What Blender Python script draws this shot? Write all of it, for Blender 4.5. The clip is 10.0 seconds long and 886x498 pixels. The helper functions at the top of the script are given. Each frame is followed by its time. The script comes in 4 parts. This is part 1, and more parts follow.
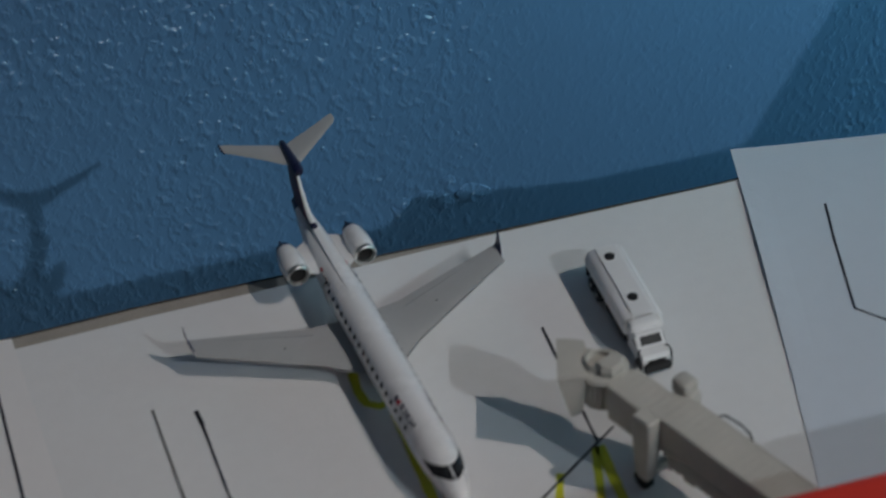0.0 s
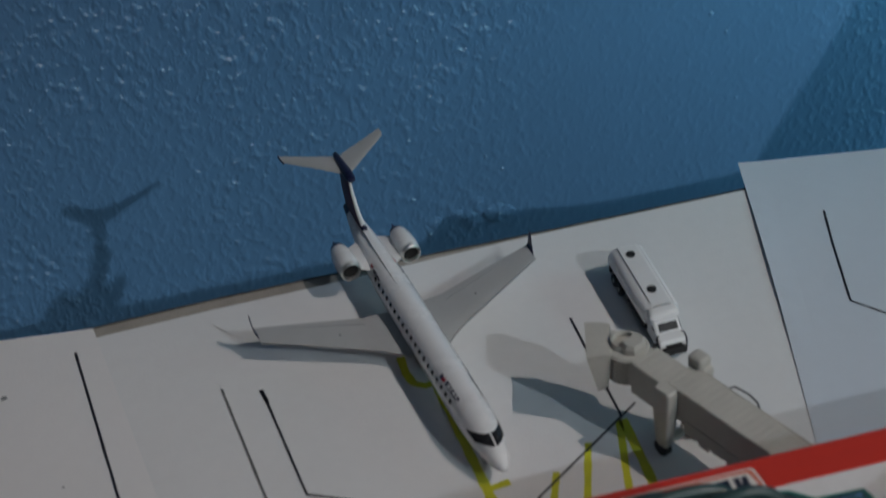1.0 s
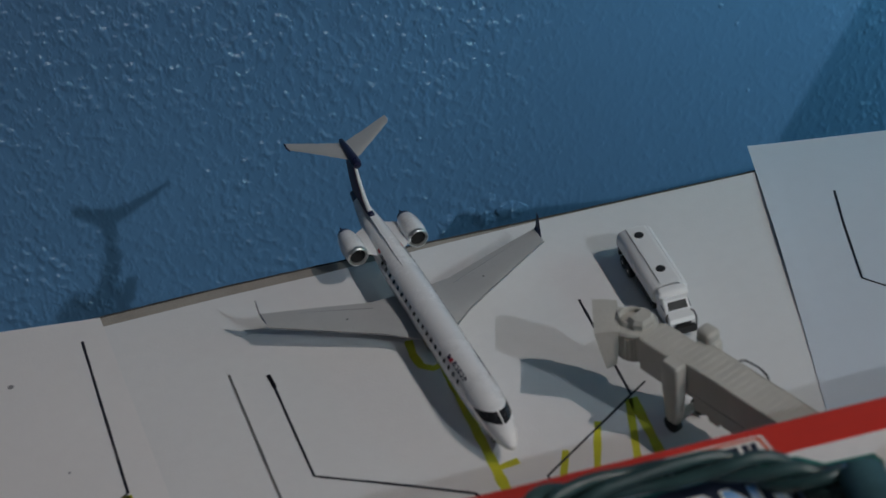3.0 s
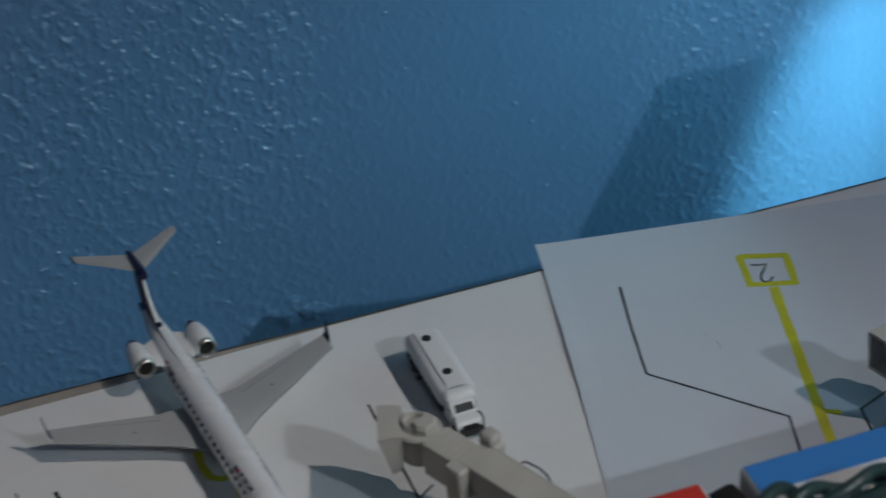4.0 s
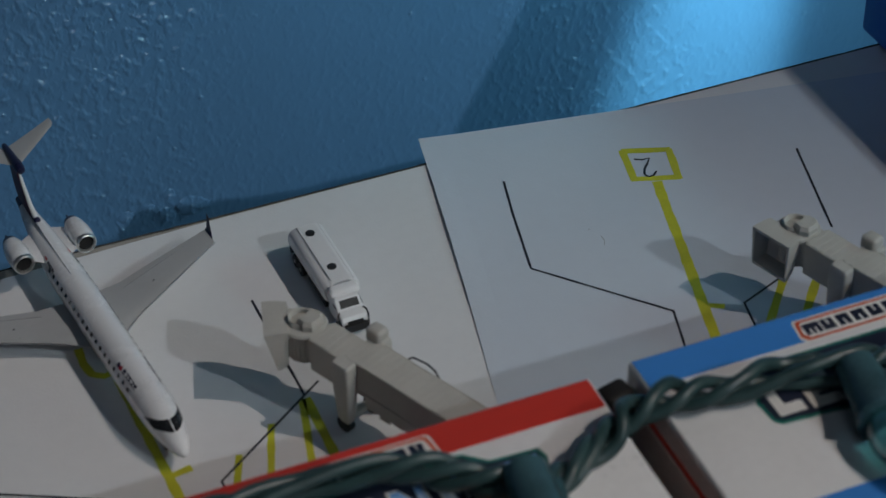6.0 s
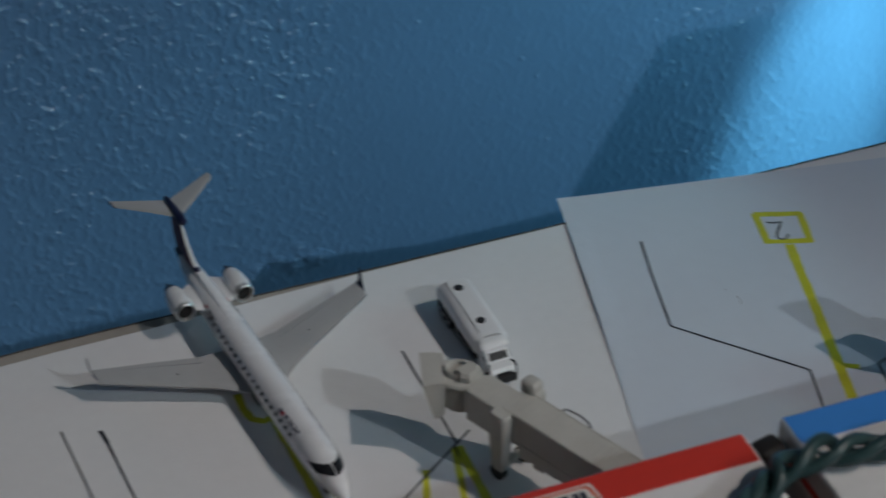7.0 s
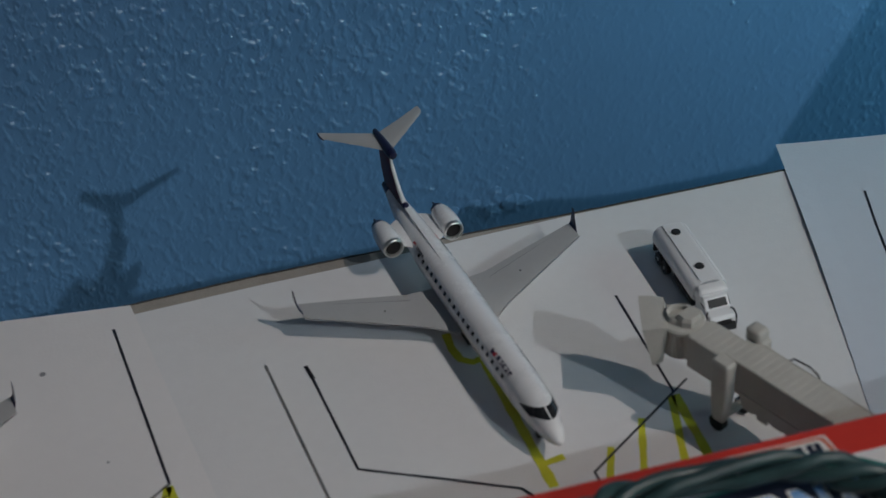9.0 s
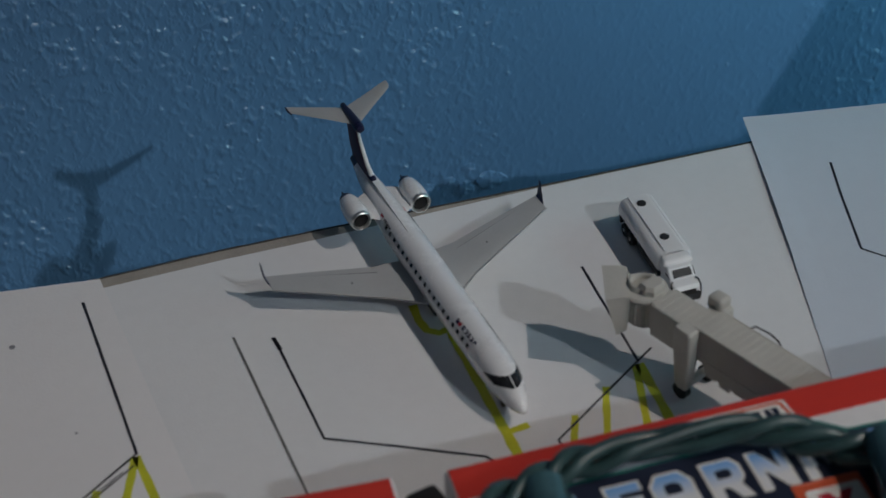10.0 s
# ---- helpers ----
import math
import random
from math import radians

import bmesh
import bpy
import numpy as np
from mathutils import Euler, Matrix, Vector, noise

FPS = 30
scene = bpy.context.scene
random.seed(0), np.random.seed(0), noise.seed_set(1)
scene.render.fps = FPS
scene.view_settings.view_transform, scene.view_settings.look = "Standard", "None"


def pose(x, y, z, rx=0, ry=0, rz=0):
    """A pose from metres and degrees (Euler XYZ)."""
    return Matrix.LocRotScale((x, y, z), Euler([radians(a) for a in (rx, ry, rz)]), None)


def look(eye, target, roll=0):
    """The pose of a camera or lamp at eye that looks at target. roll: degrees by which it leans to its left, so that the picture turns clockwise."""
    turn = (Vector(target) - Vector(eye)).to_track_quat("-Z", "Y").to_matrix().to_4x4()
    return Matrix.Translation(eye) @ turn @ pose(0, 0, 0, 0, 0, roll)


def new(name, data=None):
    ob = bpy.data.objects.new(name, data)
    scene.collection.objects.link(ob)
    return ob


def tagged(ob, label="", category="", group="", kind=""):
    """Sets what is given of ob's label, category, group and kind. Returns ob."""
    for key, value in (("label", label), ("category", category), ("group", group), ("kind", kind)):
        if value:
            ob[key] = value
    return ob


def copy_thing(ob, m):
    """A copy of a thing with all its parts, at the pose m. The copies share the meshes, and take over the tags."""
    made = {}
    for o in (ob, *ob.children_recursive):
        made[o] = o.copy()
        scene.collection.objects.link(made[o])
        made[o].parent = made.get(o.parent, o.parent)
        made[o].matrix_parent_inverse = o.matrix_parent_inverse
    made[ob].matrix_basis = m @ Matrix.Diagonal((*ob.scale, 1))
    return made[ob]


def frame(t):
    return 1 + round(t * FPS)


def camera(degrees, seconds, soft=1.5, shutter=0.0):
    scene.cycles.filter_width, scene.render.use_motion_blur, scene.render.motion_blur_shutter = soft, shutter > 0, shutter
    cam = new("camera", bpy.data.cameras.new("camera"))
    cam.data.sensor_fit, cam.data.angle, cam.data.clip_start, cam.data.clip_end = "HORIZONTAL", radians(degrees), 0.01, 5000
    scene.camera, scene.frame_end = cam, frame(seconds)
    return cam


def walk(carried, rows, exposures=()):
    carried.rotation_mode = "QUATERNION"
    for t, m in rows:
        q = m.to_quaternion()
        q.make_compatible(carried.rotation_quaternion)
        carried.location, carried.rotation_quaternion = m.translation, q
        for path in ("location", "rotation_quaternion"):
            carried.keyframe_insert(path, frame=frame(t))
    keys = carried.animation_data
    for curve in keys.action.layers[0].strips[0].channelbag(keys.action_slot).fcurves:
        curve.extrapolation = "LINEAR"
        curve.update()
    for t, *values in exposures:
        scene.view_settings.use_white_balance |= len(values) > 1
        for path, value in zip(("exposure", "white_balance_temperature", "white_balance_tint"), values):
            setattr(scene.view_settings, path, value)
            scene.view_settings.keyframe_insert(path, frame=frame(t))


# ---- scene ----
# The camera, its lens and the way it goes.
cam = camera(24.00, 10.0, soft=1.45, shutter=0.3)
PATH = [
    (0, look((-0.07744, -0.30727, 0.26790), (-0.00580, 0.02690, -0.02483), -4.438)),
    (0.3, look((-0.08778, -0.32101, 0.26766), (-0.01415, 0.01038, -0.02773), -3.526)),
    (0.5, look((-0.09039, -0.33601, 0.26944), (-0.02042, -0.00744, -0.02998), -3.757)),
    (0.7, look((-0.0965, -0.3412, 0.2763), (-0.0222, -0.0122, -0.0214), -3.45)),
    (0.8, look((-0.09387, -0.34425, 0.28148), (-0.02123, -0.01181, -0.01299), -3.809)),
    (1, look((-0.09495, -0.34765, 0.28714), (-0.02080, -0.00480, 0.00525), -4.312)),
    (1.5, look((-0.09362, -0.34457, 0.27502), (-0.01894, 0.00396, 0.00034), -4.406)),
    (2, look((-0.09752, -0.34594, 0.27478), (-0.02114, 0.00277, 0.00079), -4.217)),
    (2.2, look((-0.09564, -0.34545, 0.27353), (-0.02060, 0.00465, 0.00094), -4.337)),
    (3.3, look((-0.09255, -0.35639, 0.27758), (-0.02256, -0.00697, 0.00280), -6.187)),
    (3.5, look((-0.08939, -0.35681, 0.27949), (-0.01774, -0.00254, 0.01144), -6.515)),
    (3.8, look((-0.07335, -0.36459, 0.28139), (0.00160, -0.00469, 0.02186), -6.962)),
    (4, look((-0.07867, -0.35696, 0.27951), (0.02567, -0.00638, 0.01739), -4.269)),
    (4.2, look((-0.07796, -0.35201, 0.27446), (0.03286, -0.00601, 0.00893), -3.945)),
    (4.5, look((-0.08205, -0.35188, 0.27091), (0.02989, -0.01434, -0.00483), -3.102)),
    (5, look((-0.07981, -0.34984, 0.27086), (0.03811, -0.01813, -0.00943), -2.289)),
    (5.1, look((-0.07980, -0.35112, 0.27387), (0.03853, -0.02112, -0.00826), -2.202)),
    (5.2, look((-0.07796, -0.35095, 0.27159), (0.04039, -0.02060, -0.01011), -2.223)),
    (6.3, look((-0.08548, -0.35240, 0.27973), (0.04440, -0.02632, -0.00188), -1.102)),
    (6.5, look((-0.08880, -0.35198, 0.28005), (0.04174, -0.02425, 0.00067), -0.965)),
    (6.8, look((-0.0990, -0.3535, 0.2885), (0.0293, -0.0243, 0.0101), -0.75)),
    (7, look((-0.10668, -0.35676, 0.28958), (0.01338, -0.01956, 0.01686), -1.287)),
    (7.5, look((-0.12155, -0.35141, 0.28594), (-0.01929, -0.00655, 0.01554), -1.138)),
    (8, look((-0.12383, -0.35081, 0.28318), (-0.02905, -0.00632, 0.00961), -1.145)),
    (8.5, look((-0.11938, -0.34696, 0.27568), (-0.02841, -0.00299, 0.00016), -1.928)),
    (9, look((-0.11770, -0.34451, 0.27600), (-0.02932, -0.00126, -0.00125), -2.699)),
    (9.5, look((-0.11583, -0.34684, 0.27529), (-0.02778, -0.00441, -0.00307), -2.784)),
    (10, look((-0.11303, -0.35075, 0.27443), (-0.02445, -0.00881, -0.00437), -2.942)),
]
EXPO = [(0, 0.0), (4.5, 0.0), (5.2, -0.04), (6.3, -0.12), (6.8, -0.09), (7.5, 0.0), (10, 0.0)]
walk(cam, PATH, EXPO)
cam.data.dof.use_dof, cam.data.dof.focus_distance, cam.data.dof.aperture_fstop = True, 0.475, 29.0

# ---- light ----
CM = 0.01
world = bpy.data.worlds.new("room_light")
scene.world = world
world.use_nodes = True
bg = world.node_tree.nodes["Background"]
bg.inputs["Color"].default_value = (0.62, 0.75, 1.0, 1)
bg.inputs["Strength"].default_value = 0.10


def lamp(name, place, aim, watts, colour, radius, spot=0.0):
    data = bpy.data.lights.new(name, "SPOT" if spot else "POINT")
    data.energy, data.color, data.shadow_soft_size = watts, colour, radius
    if spot:
        data.spot_size, data.spot_blend = radians(spot), 1.0
    ob = new(name, data)
    ob.matrix_world = look(place, aim)
    return ob


# Two room lamps in front and to the right: a warm one and a cooler, fainter one.
lamp("room_lamp", (0.80, -0.66, 1.23), (-0.07, -0.18, 0.0), 29.5, (1.0, 0.90, 0.83), 0.010, 24)
lamp("room_lamp", (0.806, -1.463, 1.138), (0.07, -0.05, 0), 27.0, (0.80, 0.92, 1.0), 0.013, 20)
# A small unseen cold spot lamp, added close to the wall for its bright streak.
lamp("unseen_cold_spot", (0.235, 0.0, 0.17), (0.180, 0.104, -0.066), 7.5, (0.42, 0.92, 1.0), 0.006, 16)
# Two further cold spots, added to brighten the wall and the paper at stand two.
lamp("unseen_cold_spot", (0.37, -0.04, 0.11), (0.115, 0.104, -0.072), 4.35, (0.45, 0.89, 1.0), 0.08, 54)
lamp("unseen_cold_spot", (0.34, -0.14, 0.16), (0.105, -0.055, 0.0), 0.34, (0.46, 0.90, 1.0), 0.02, 38)
# An added, unseen fill lamp behind and above, to lift and cool the shadows.
lamp("unseen_fill_lamp", (-0.1, -1.1, 1.36), (0, 0, 0), 2.2, (0.70, 0.86, 1.0), 0.30)

# ---- materials ----
def material(name, colour, rough=0.5, metal=0.0, vary=0.12, scale=60.0, bump=0.0, bump_scale=900.0, coat=0.0, speck=0.0, island=False, second=None):
    m = bpy.data.materials.new(name)
    m.use_nodes = True
    n, l = m.node_tree.nodes, m.node_tree.links
    b = n["Principled BSDF"]
    b.inputs["Roughness"].default_value, b.inputs["Metallic"].default_value = rough, metal
    b.inputs["Coat Weight"].default_value = coat
    at = n.new("ShaderNodeTexCoord")
    big, fine = n.new("ShaderNodeTexNoise"), n.new("ShaderNodeTexNoise")
    for tex, s in ((big, scale), (fine, scale * 14)):
        tex.inputs["Scale"].default_value, tex.inputs["Detail"].default_value = s, 5
        l.new(at.outputs["Object"], tex.inputs["Vector"])
    both = n.new("ShaderNodeMath")
    both.operation = "MULTIPLY_ADD"
    both.inputs[1].default_value = 0.45
    l.new(fine.outputs["Fac"], both.inputs[0])
    l.new(big.outputs["Fac"], both.inputs[2])
    ramp = n.new("ShaderNodeValToRGB")
    ramp.color_ramp.elements[0].position, ramp.color_ramp.elements[1].position = 0.45, 1.0
    lo = [c * (1 - vary) for c in colour]
    hi = [min(1, c * (1 + vary)) for c in (second or colour)]
    ramp.color_ramp.elements[0].color, ramp.color_ramp.elements[1].color = (*lo, 1), (*hi, 1)
    l.new(both.outputs[0], ramp.inputs[0])
    out = ramp.outputs[0]
    if speck:
        dots, cut, mix = n.new("ShaderNodeTexNoise"), n.new("ShaderNodeValToRGB"), n.new("ShaderNodeMix")
        dots.inputs["Scale"].default_value = scale * 8
        dots.inputs["Detail"].default_value = 2
        l.new(at.outputs["Object"], dots.inputs["Vector"])
        cut.color_ramp.elements[0].position, cut.color_ramp.elements[1].position = 0.72, 0.8
        l.new(dots.outputs["Fac"], cut.inputs[0])
        mix.data_type = "RGBA"
        mix.inputs[7].default_value = (*[c * (1 - speck) for c in colour], 1)
        l.new(cut.outputs[0], mix.inputs[0])
        l.new(out, mix.inputs[6])
        out = mix.outputs[2]
    l.new(out, b.inputs["Base Color"])
    wear = n.new("ShaderNodeMapRange")
    wear.inputs["From Min"].default_value, wear.inputs["From Max"].default_value = 0.4, 1.1
    wear.inputs["To Min"].default_value, wear.inputs["To Max"].default_value = max(0, rough - 0.08), min(1, rough + 0.1)
    l.new(both.outputs[0], wear.inputs["Value"])
    l.new(wear.outputs[0], b.inputs["Roughness"])
    if bump:
        grain, relief = n.new("ShaderNodeTexNoise"), n.new("ShaderNodeBump")
        grain.inputs["Scale"].default_value, grain.inputs["Detail"].default_value = bump_scale, 4
        l.new(at.outputs["Object"], grain.inputs["Vector"])
        relief.inputs["Strength"].default_value, relief.inputs["Distance"].default_value = bump, 0.0004
        l.new(grain.outputs["Fac"], relief.inputs["Height"])
        l.new(relief.outputs["Normal"], b.inputs["Normal"])
    return m


def wall_paint():
    """Satin blue paint over a rolled plaster: soft lumps, small pits, tiny nibs."""
    m = material("blue_wall_paint", (0.162, 0.342, 0.605), 0.5, vary=0.07, scale=9.0)
    n, l = m.node_tree.nodes, m.node_tree.links
    b = n["Principled BSDF"]
    at = n.new("ShaderNodeTexCoord")
    def node(kind):
        return n.new("ShaderNode" + kind)

    def joined(op, x, y, z=0.0):
        m_ = node("Math")
        m_.operation = op
        for k, val in enumerate((x, y, z)):
            if isinstance(val, (int, float)):
                m_.inputs[k].default_value = val
            else:
                l.new(val, m_.inputs[k])
        return m_.outputs[0]

    def noisy(scale, detail, vector):
        tex = node("TexNoise")
        tex.inputs["Scale"].default_value, tex.inputs["Detail"].default_value = scale, detail
        l.new(vector, tex.inputs["Vector"])
        return tex

    drawn = node("Mapping")
    drawn.inputs["Scale"].default_value, drawn.inputs["Rotation"].default_value = (1.0, 1.0, 0.70), (0, radians(26), 0)
    l.new(at.outputs["Object"], drawn.inputs["Vector"])
    place = drawn.outputs[0]

    def swell(value, lo, hi):
        r = node("MapRange")
        r.interpolation_type = "SMOOTHSTEP"
        r.inputs["From Min"].default_value, r.inputs["From Max"].default_value = lo, hi
        l.new(value, r.inputs["Value"])
        return r.outputs[0]

    # rolled lumps over long swells, finer skin between them, and a few deep pits
    height = joined("MULTIPLY", noisy(150, 2, place).outputs["Fac"], 1.1)
    height = joined("MULTIPLY_ADD", swell(noisy(440, 1, place).outputs["Fac"], 0.44, 0.80), 0.72, height)
    height = joined("MULTIPLY_ADD", swell(noisy(620, 1, place).outputs["Fac"], 0.52, 0.82), 0.34, height)
    height = joined("MULTIPLY_ADD", swell(noisy(300, 1, place).outputs["Fac"], 0.66, 0.80), -0.55, height)
    height = joined("MULTIPLY_ADD", noisy(1100, 1, place).outputs["Fac"], 0.10, height)
    patchy = node("MapRange")
    patchy.inputs["From Min"].default_value, patchy.inputs["From Max"].default_value = 0.3, 0.7
    patchy.inputs["To Min"].default_value, patchy.inputs["To Max"].default_value = 0.45, 1.2
    l.new(noisy(13, 1, place).outputs["Fac"], patchy.inputs["Value"])
    # the lumps fade over stretches of x that are set to fit the camera's view
    across = node("SeparateXYZ")
    l.new(at.outputs["Object"], across.inputs[0])
    smooth_span = joined("SUBTRACT", swell(across.outputs["X"], 0.012, 0.050), swell(across.outputs["X"], 0.10, 0.14))
    smooth_span = joined("ADD", smooth_span, swell(across.outputs["X"], 0.155, 0.19))
    keep = joined("MULTIPLY_ADD", smooth_span, -0.74, 1.0)
    height = joined("MULTIPLY", joined("MULTIPLY", height, patchy.outputs[0]), keep)
    # round paint drops, scattered in loose groups
    cells = node("TexVoronoi")
    cells.inputs["Scale"].default_value = 230
    l.new(at.outputs["Object"], cells.inputs["Vector"])
    drop = joined("SUBTRACT", 1.0, swell(cells.outputs["Distance"], 0.05, 0.21))
    hue = node("SeparateColor")
    l.new(cells.outputs["Color"], hue.inputs[0])
    drop = joined("MULTIPLY", drop, swell(hue.outputs[0], 0.45, 0.9))
    drop = joined("MULTIPLY", drop, swell(noisy(34, 1, place).outputs["Fac"], 0.42, 0.62))
    height = joined("MULTIPLY_ADD", drop, 0.62, height)
    relief = node("Bump")
    skin = n.new("ShaderNodeBump")
    for bump, strong in ((relief, 0.23), (skin, 0.78)):
        bump.inputs["Strength"].default_value, bump.inputs["Distance"].default_value = strong, 0.0017
        l.new(height, bump.inputs["Height"])
    l.new(relief.outputs["Normal"], b.inputs["Normal"])
    l.new(skin.outputs["Normal"], b.inputs["Coat Normal"])
    b.inputs["Specular IOR Level"].default_value = 0.4
    b.inputs["Coat Weight"].default_value, b.inputs["Coat Roughness"].default_value = 1.0, 0.36
    b.inputs["Coat IOR"].default_value = 1.85
    return m


M_WALL = wall_paint()
M_PAPER = material("white_paper", (0.74, 0.74, 0.75), 0.75, vary=0.04, scale=25, bump=0.12, bump_scale=1500)
# White paper; the right side's cool, dim light is put into its colour.
M_PAPER_DIM = material("cool_dim_lit_paper", (0.595, 0.645, 0.718), 0.7, vary=0.035, scale=20, bump=0.10, bump_scale=1500)
M_CARD = material("grey_brown_card", (0.335, 0.305, 0.27), 0.85, vary=0.18, scale=120, bump=0.3, bump_scale=2500)
M_CARDEDGE = material("dark_card_edge", (0.06, 0.055, 0.05), 0.9, vary=0.2, scale=200)
M_TABLE = material("dark_wood_top", (0.12, 0.08, 0.05), 0.5, vary=0.25, scale=15)
M_ROOM = material("room_paint", (0.47, 0.44, 0.41), 0.8, vary=0.05, scale=3)
M_FLOOR = material("room_carpet", (0.18, 0.15, 0.13), 0.95, vary=0.2, scale=30)
M_INK = material("black_marker_ink", (0.012, 0.012, 0.02), 0.45, vary=0.3, scale=300)
M_GREYLINE = material("grey_line", (0.16, 0.16, 0.16), 0.6, vary=0.3, scale=400)
M_YELLOW = material("yellow_highlighter_ink", (0.55, 0.55, 0.03), 0.6, vary=0.2, scale=150)
M_SPOT = material("grey_smudge", (0.25, 0.25, 0.27), 0.8, vary=0.3, scale=600)
M_WHITE = material("white_gloss_enamel", (0.80, 0.80, 0.81), 0.26, vary=0.02, scale=150, coat=0.7)
M_WING = material("light_grey_enamel", (0.42, 0.42, 0.42), 0.38, vary=0.06, scale=120, speck=0.25)
M_NAVY = material("navy_enamel", (0.012, 0.014, 0.05), 0.3, vary=0.2, scale=200)
M_FIN = material("dark_plum_enamel", (0.12, 0.026, 0.042), 0.5, vary=0.5, scale=180)
M_RED = material("red_print", (0.45, 0.02, 0.04), 0.4, vary=0.1, scale=300)
M_GLASSY = material("black_window_print", (0.022, 0.023, 0.026), 0.25, vary=0.2, scale=300)
M_SMOKED = material("smoked_window_plastic", (0.035, 0.035, 0.036), 0.62, vary=0.5, scale=400)
M_CHROME = material("bare_metal", (0.74, 0.73, 0.71), 0.36, metal=1.0, vary=0.08, scale=300)
M_DARK = material("dark_intake", (0.010, 0.009, 0.009), 0.7, vary=0.3, scale=300)
M_RUBBER = material("black_rubber", (0.015, 0.015, 0.016), 0.6, vary=0.2, scale=300)
M_PLASTIC = material("warm_grey_plastic", (0.49, 0.48, 0.445), 0.55, vary=0.09, scale=150, bump=0.15, bump_scale=1200)
M_TRUCK = material("white_plastic", (0.78, 0.78, 0.79), 0.4, vary=0.03, scale=150)
M_BOXRED = material("red_printed_card", (0.62, 0.045, 0.03), 0.40, vary=0.06, scale=80, bump=0.05)
M_BOXBLUE = material("blue_printed_card", (0.05, 0.24, 0.66), 0.42, vary=0.06, scale=80, bump=0.05)
M_BOXWHITE = material("silver_white_printed_card", (0.80, 0.79, 0.79), 0.33, vary=0.06, scale=40)
M_BOXSIDE = material("grey_printed_card", (0.16, 0.155, 0.15), 0.45, vary=0.3, scale=60)
# Lightened copy of the grey card: light painted onto the left-facing box sides.
M_BOXSIDE_LIT = material("lit_grey_printed_card", (0.66, 0.63, 0.60), 0.42, vary=0.25, scale=60)
M_PLATE = material("white_print", (0.75, 0.73, 0.70), 0.45, vary=0.04, scale=200)
M_ORANGE = material("orange_red_print", (0.60, 0.10, 0.04), 0.45, vary=0.08, scale=200)
M_TITLE = material("dark_navy_print", (0.015, 0.02, 0.04), 0.4, vary=0.3, scale=100)
M_TEAL = material("teal_print", (0.02, 0.16, 0.13), 0.4, vary=0.2, scale=100)
M_LETTER = material("silver_blue_letter_print", (0.22, 0.42, 0.70), 0.4, vary=0.25, scale=110, second=(0.70, 0.76, 0.82))
# the letters are printed with a fade from sky blue at their heads to silver white at their feet
_n, _l = M_LETTER.node_tree.nodes, M_LETTER.node_tree.links
_at, _xyz, _fade, _mix = _n.new("ShaderNodeTexCoord"), _n.new("ShaderNodeSeparateXYZ"), _n.new("ShaderNodeMapRange"), _n.new("ShaderNodeMix")
_fade.inputs["From Min"].default_value, _fade.inputs["From Max"].default_value = -0.0190, -0.0140
_mix.data_type = "RGBA"
_mix.inputs[6].default_value, _mix.inputs[7].default_value = (0.72, 0.72, 0.74, 1), (0.20, 0.40, 0.72, 1)
_l.new(_at.outputs["Object"], _xyz.inputs[0]), _l.new(_xyz.outputs["Y"], _fade.inputs["Value"]), _l.new(_fade.outputs[0], _mix.inputs[0])
_l.new(_mix.outputs[2], _n["Principled BSDF"].inputs["Base Color"])
M_SKY = material("sky_blue_print", (0.16, 0.32, 0.62), 0.4, vary=0.2, scale=100)
M_GOLD = material("cream_letter_print", (0.66, 0.60, 0.48), 0.4, vary=0.12, scale=60)
M_WIRE = material("dark_green_cord", (0.029, 0.064, 0.066), 0.36, vary=0.4, scale=120, bump=0.1, bump_scale=600)
M_SOCKET = material("dark_teal_socket", (0.046, 0.105, 0.122), 0.16, vary=0.35, scale=120)
M_BULB = material("teal_glass_bulb", (0.10, 0.34, 0.38), 0.10, vary=0.1, scale=90, coat=0.6)
M_BULB.node_tree.nodes["Principled BSDF"].inputs["Transmission Weight"].default_value = 0.85
M_BLUEBOX = material("deep_blue_plastic", (0.008, 0.06, 0.42), 0.45, vary=0.08, scale=60)


# ---- building helpers ----
def V(x, y, z):
    return Vector((x * CM, y * CM, z * CM))


def part(name, bm, mat, parent=None, label="", smooth=False, m=None):
    bmesh.ops.recalc_face_normals(bm, faces=bm.faces)
    me = bpy.data.meshes.new(name)
    if smooth:
        for f in bm.faces:
            f.smooth = True
    bm.to_mesh(me)
    bm.free()
    me.materials.append(mat)
    if smooth:
        me.set_sharp_from_angle(angle=radians(38))
    ob = new(name, me)
    if m is not None:
        ob.matrix_world = m
    if parent is not None:
        ob.parent = parent
    if label:
        ob["label"] = label
    return ob


def thing(name, place, label, category, group="", turn=0.0):
    ob = new(name)
    ob.empty_display_size = 0.01
    ob.matrix_world = pose(place[0] * CM, place[1] * CM, place[2] * CM, 0, 0, turn)
    return tagged(ob, label, category, group)


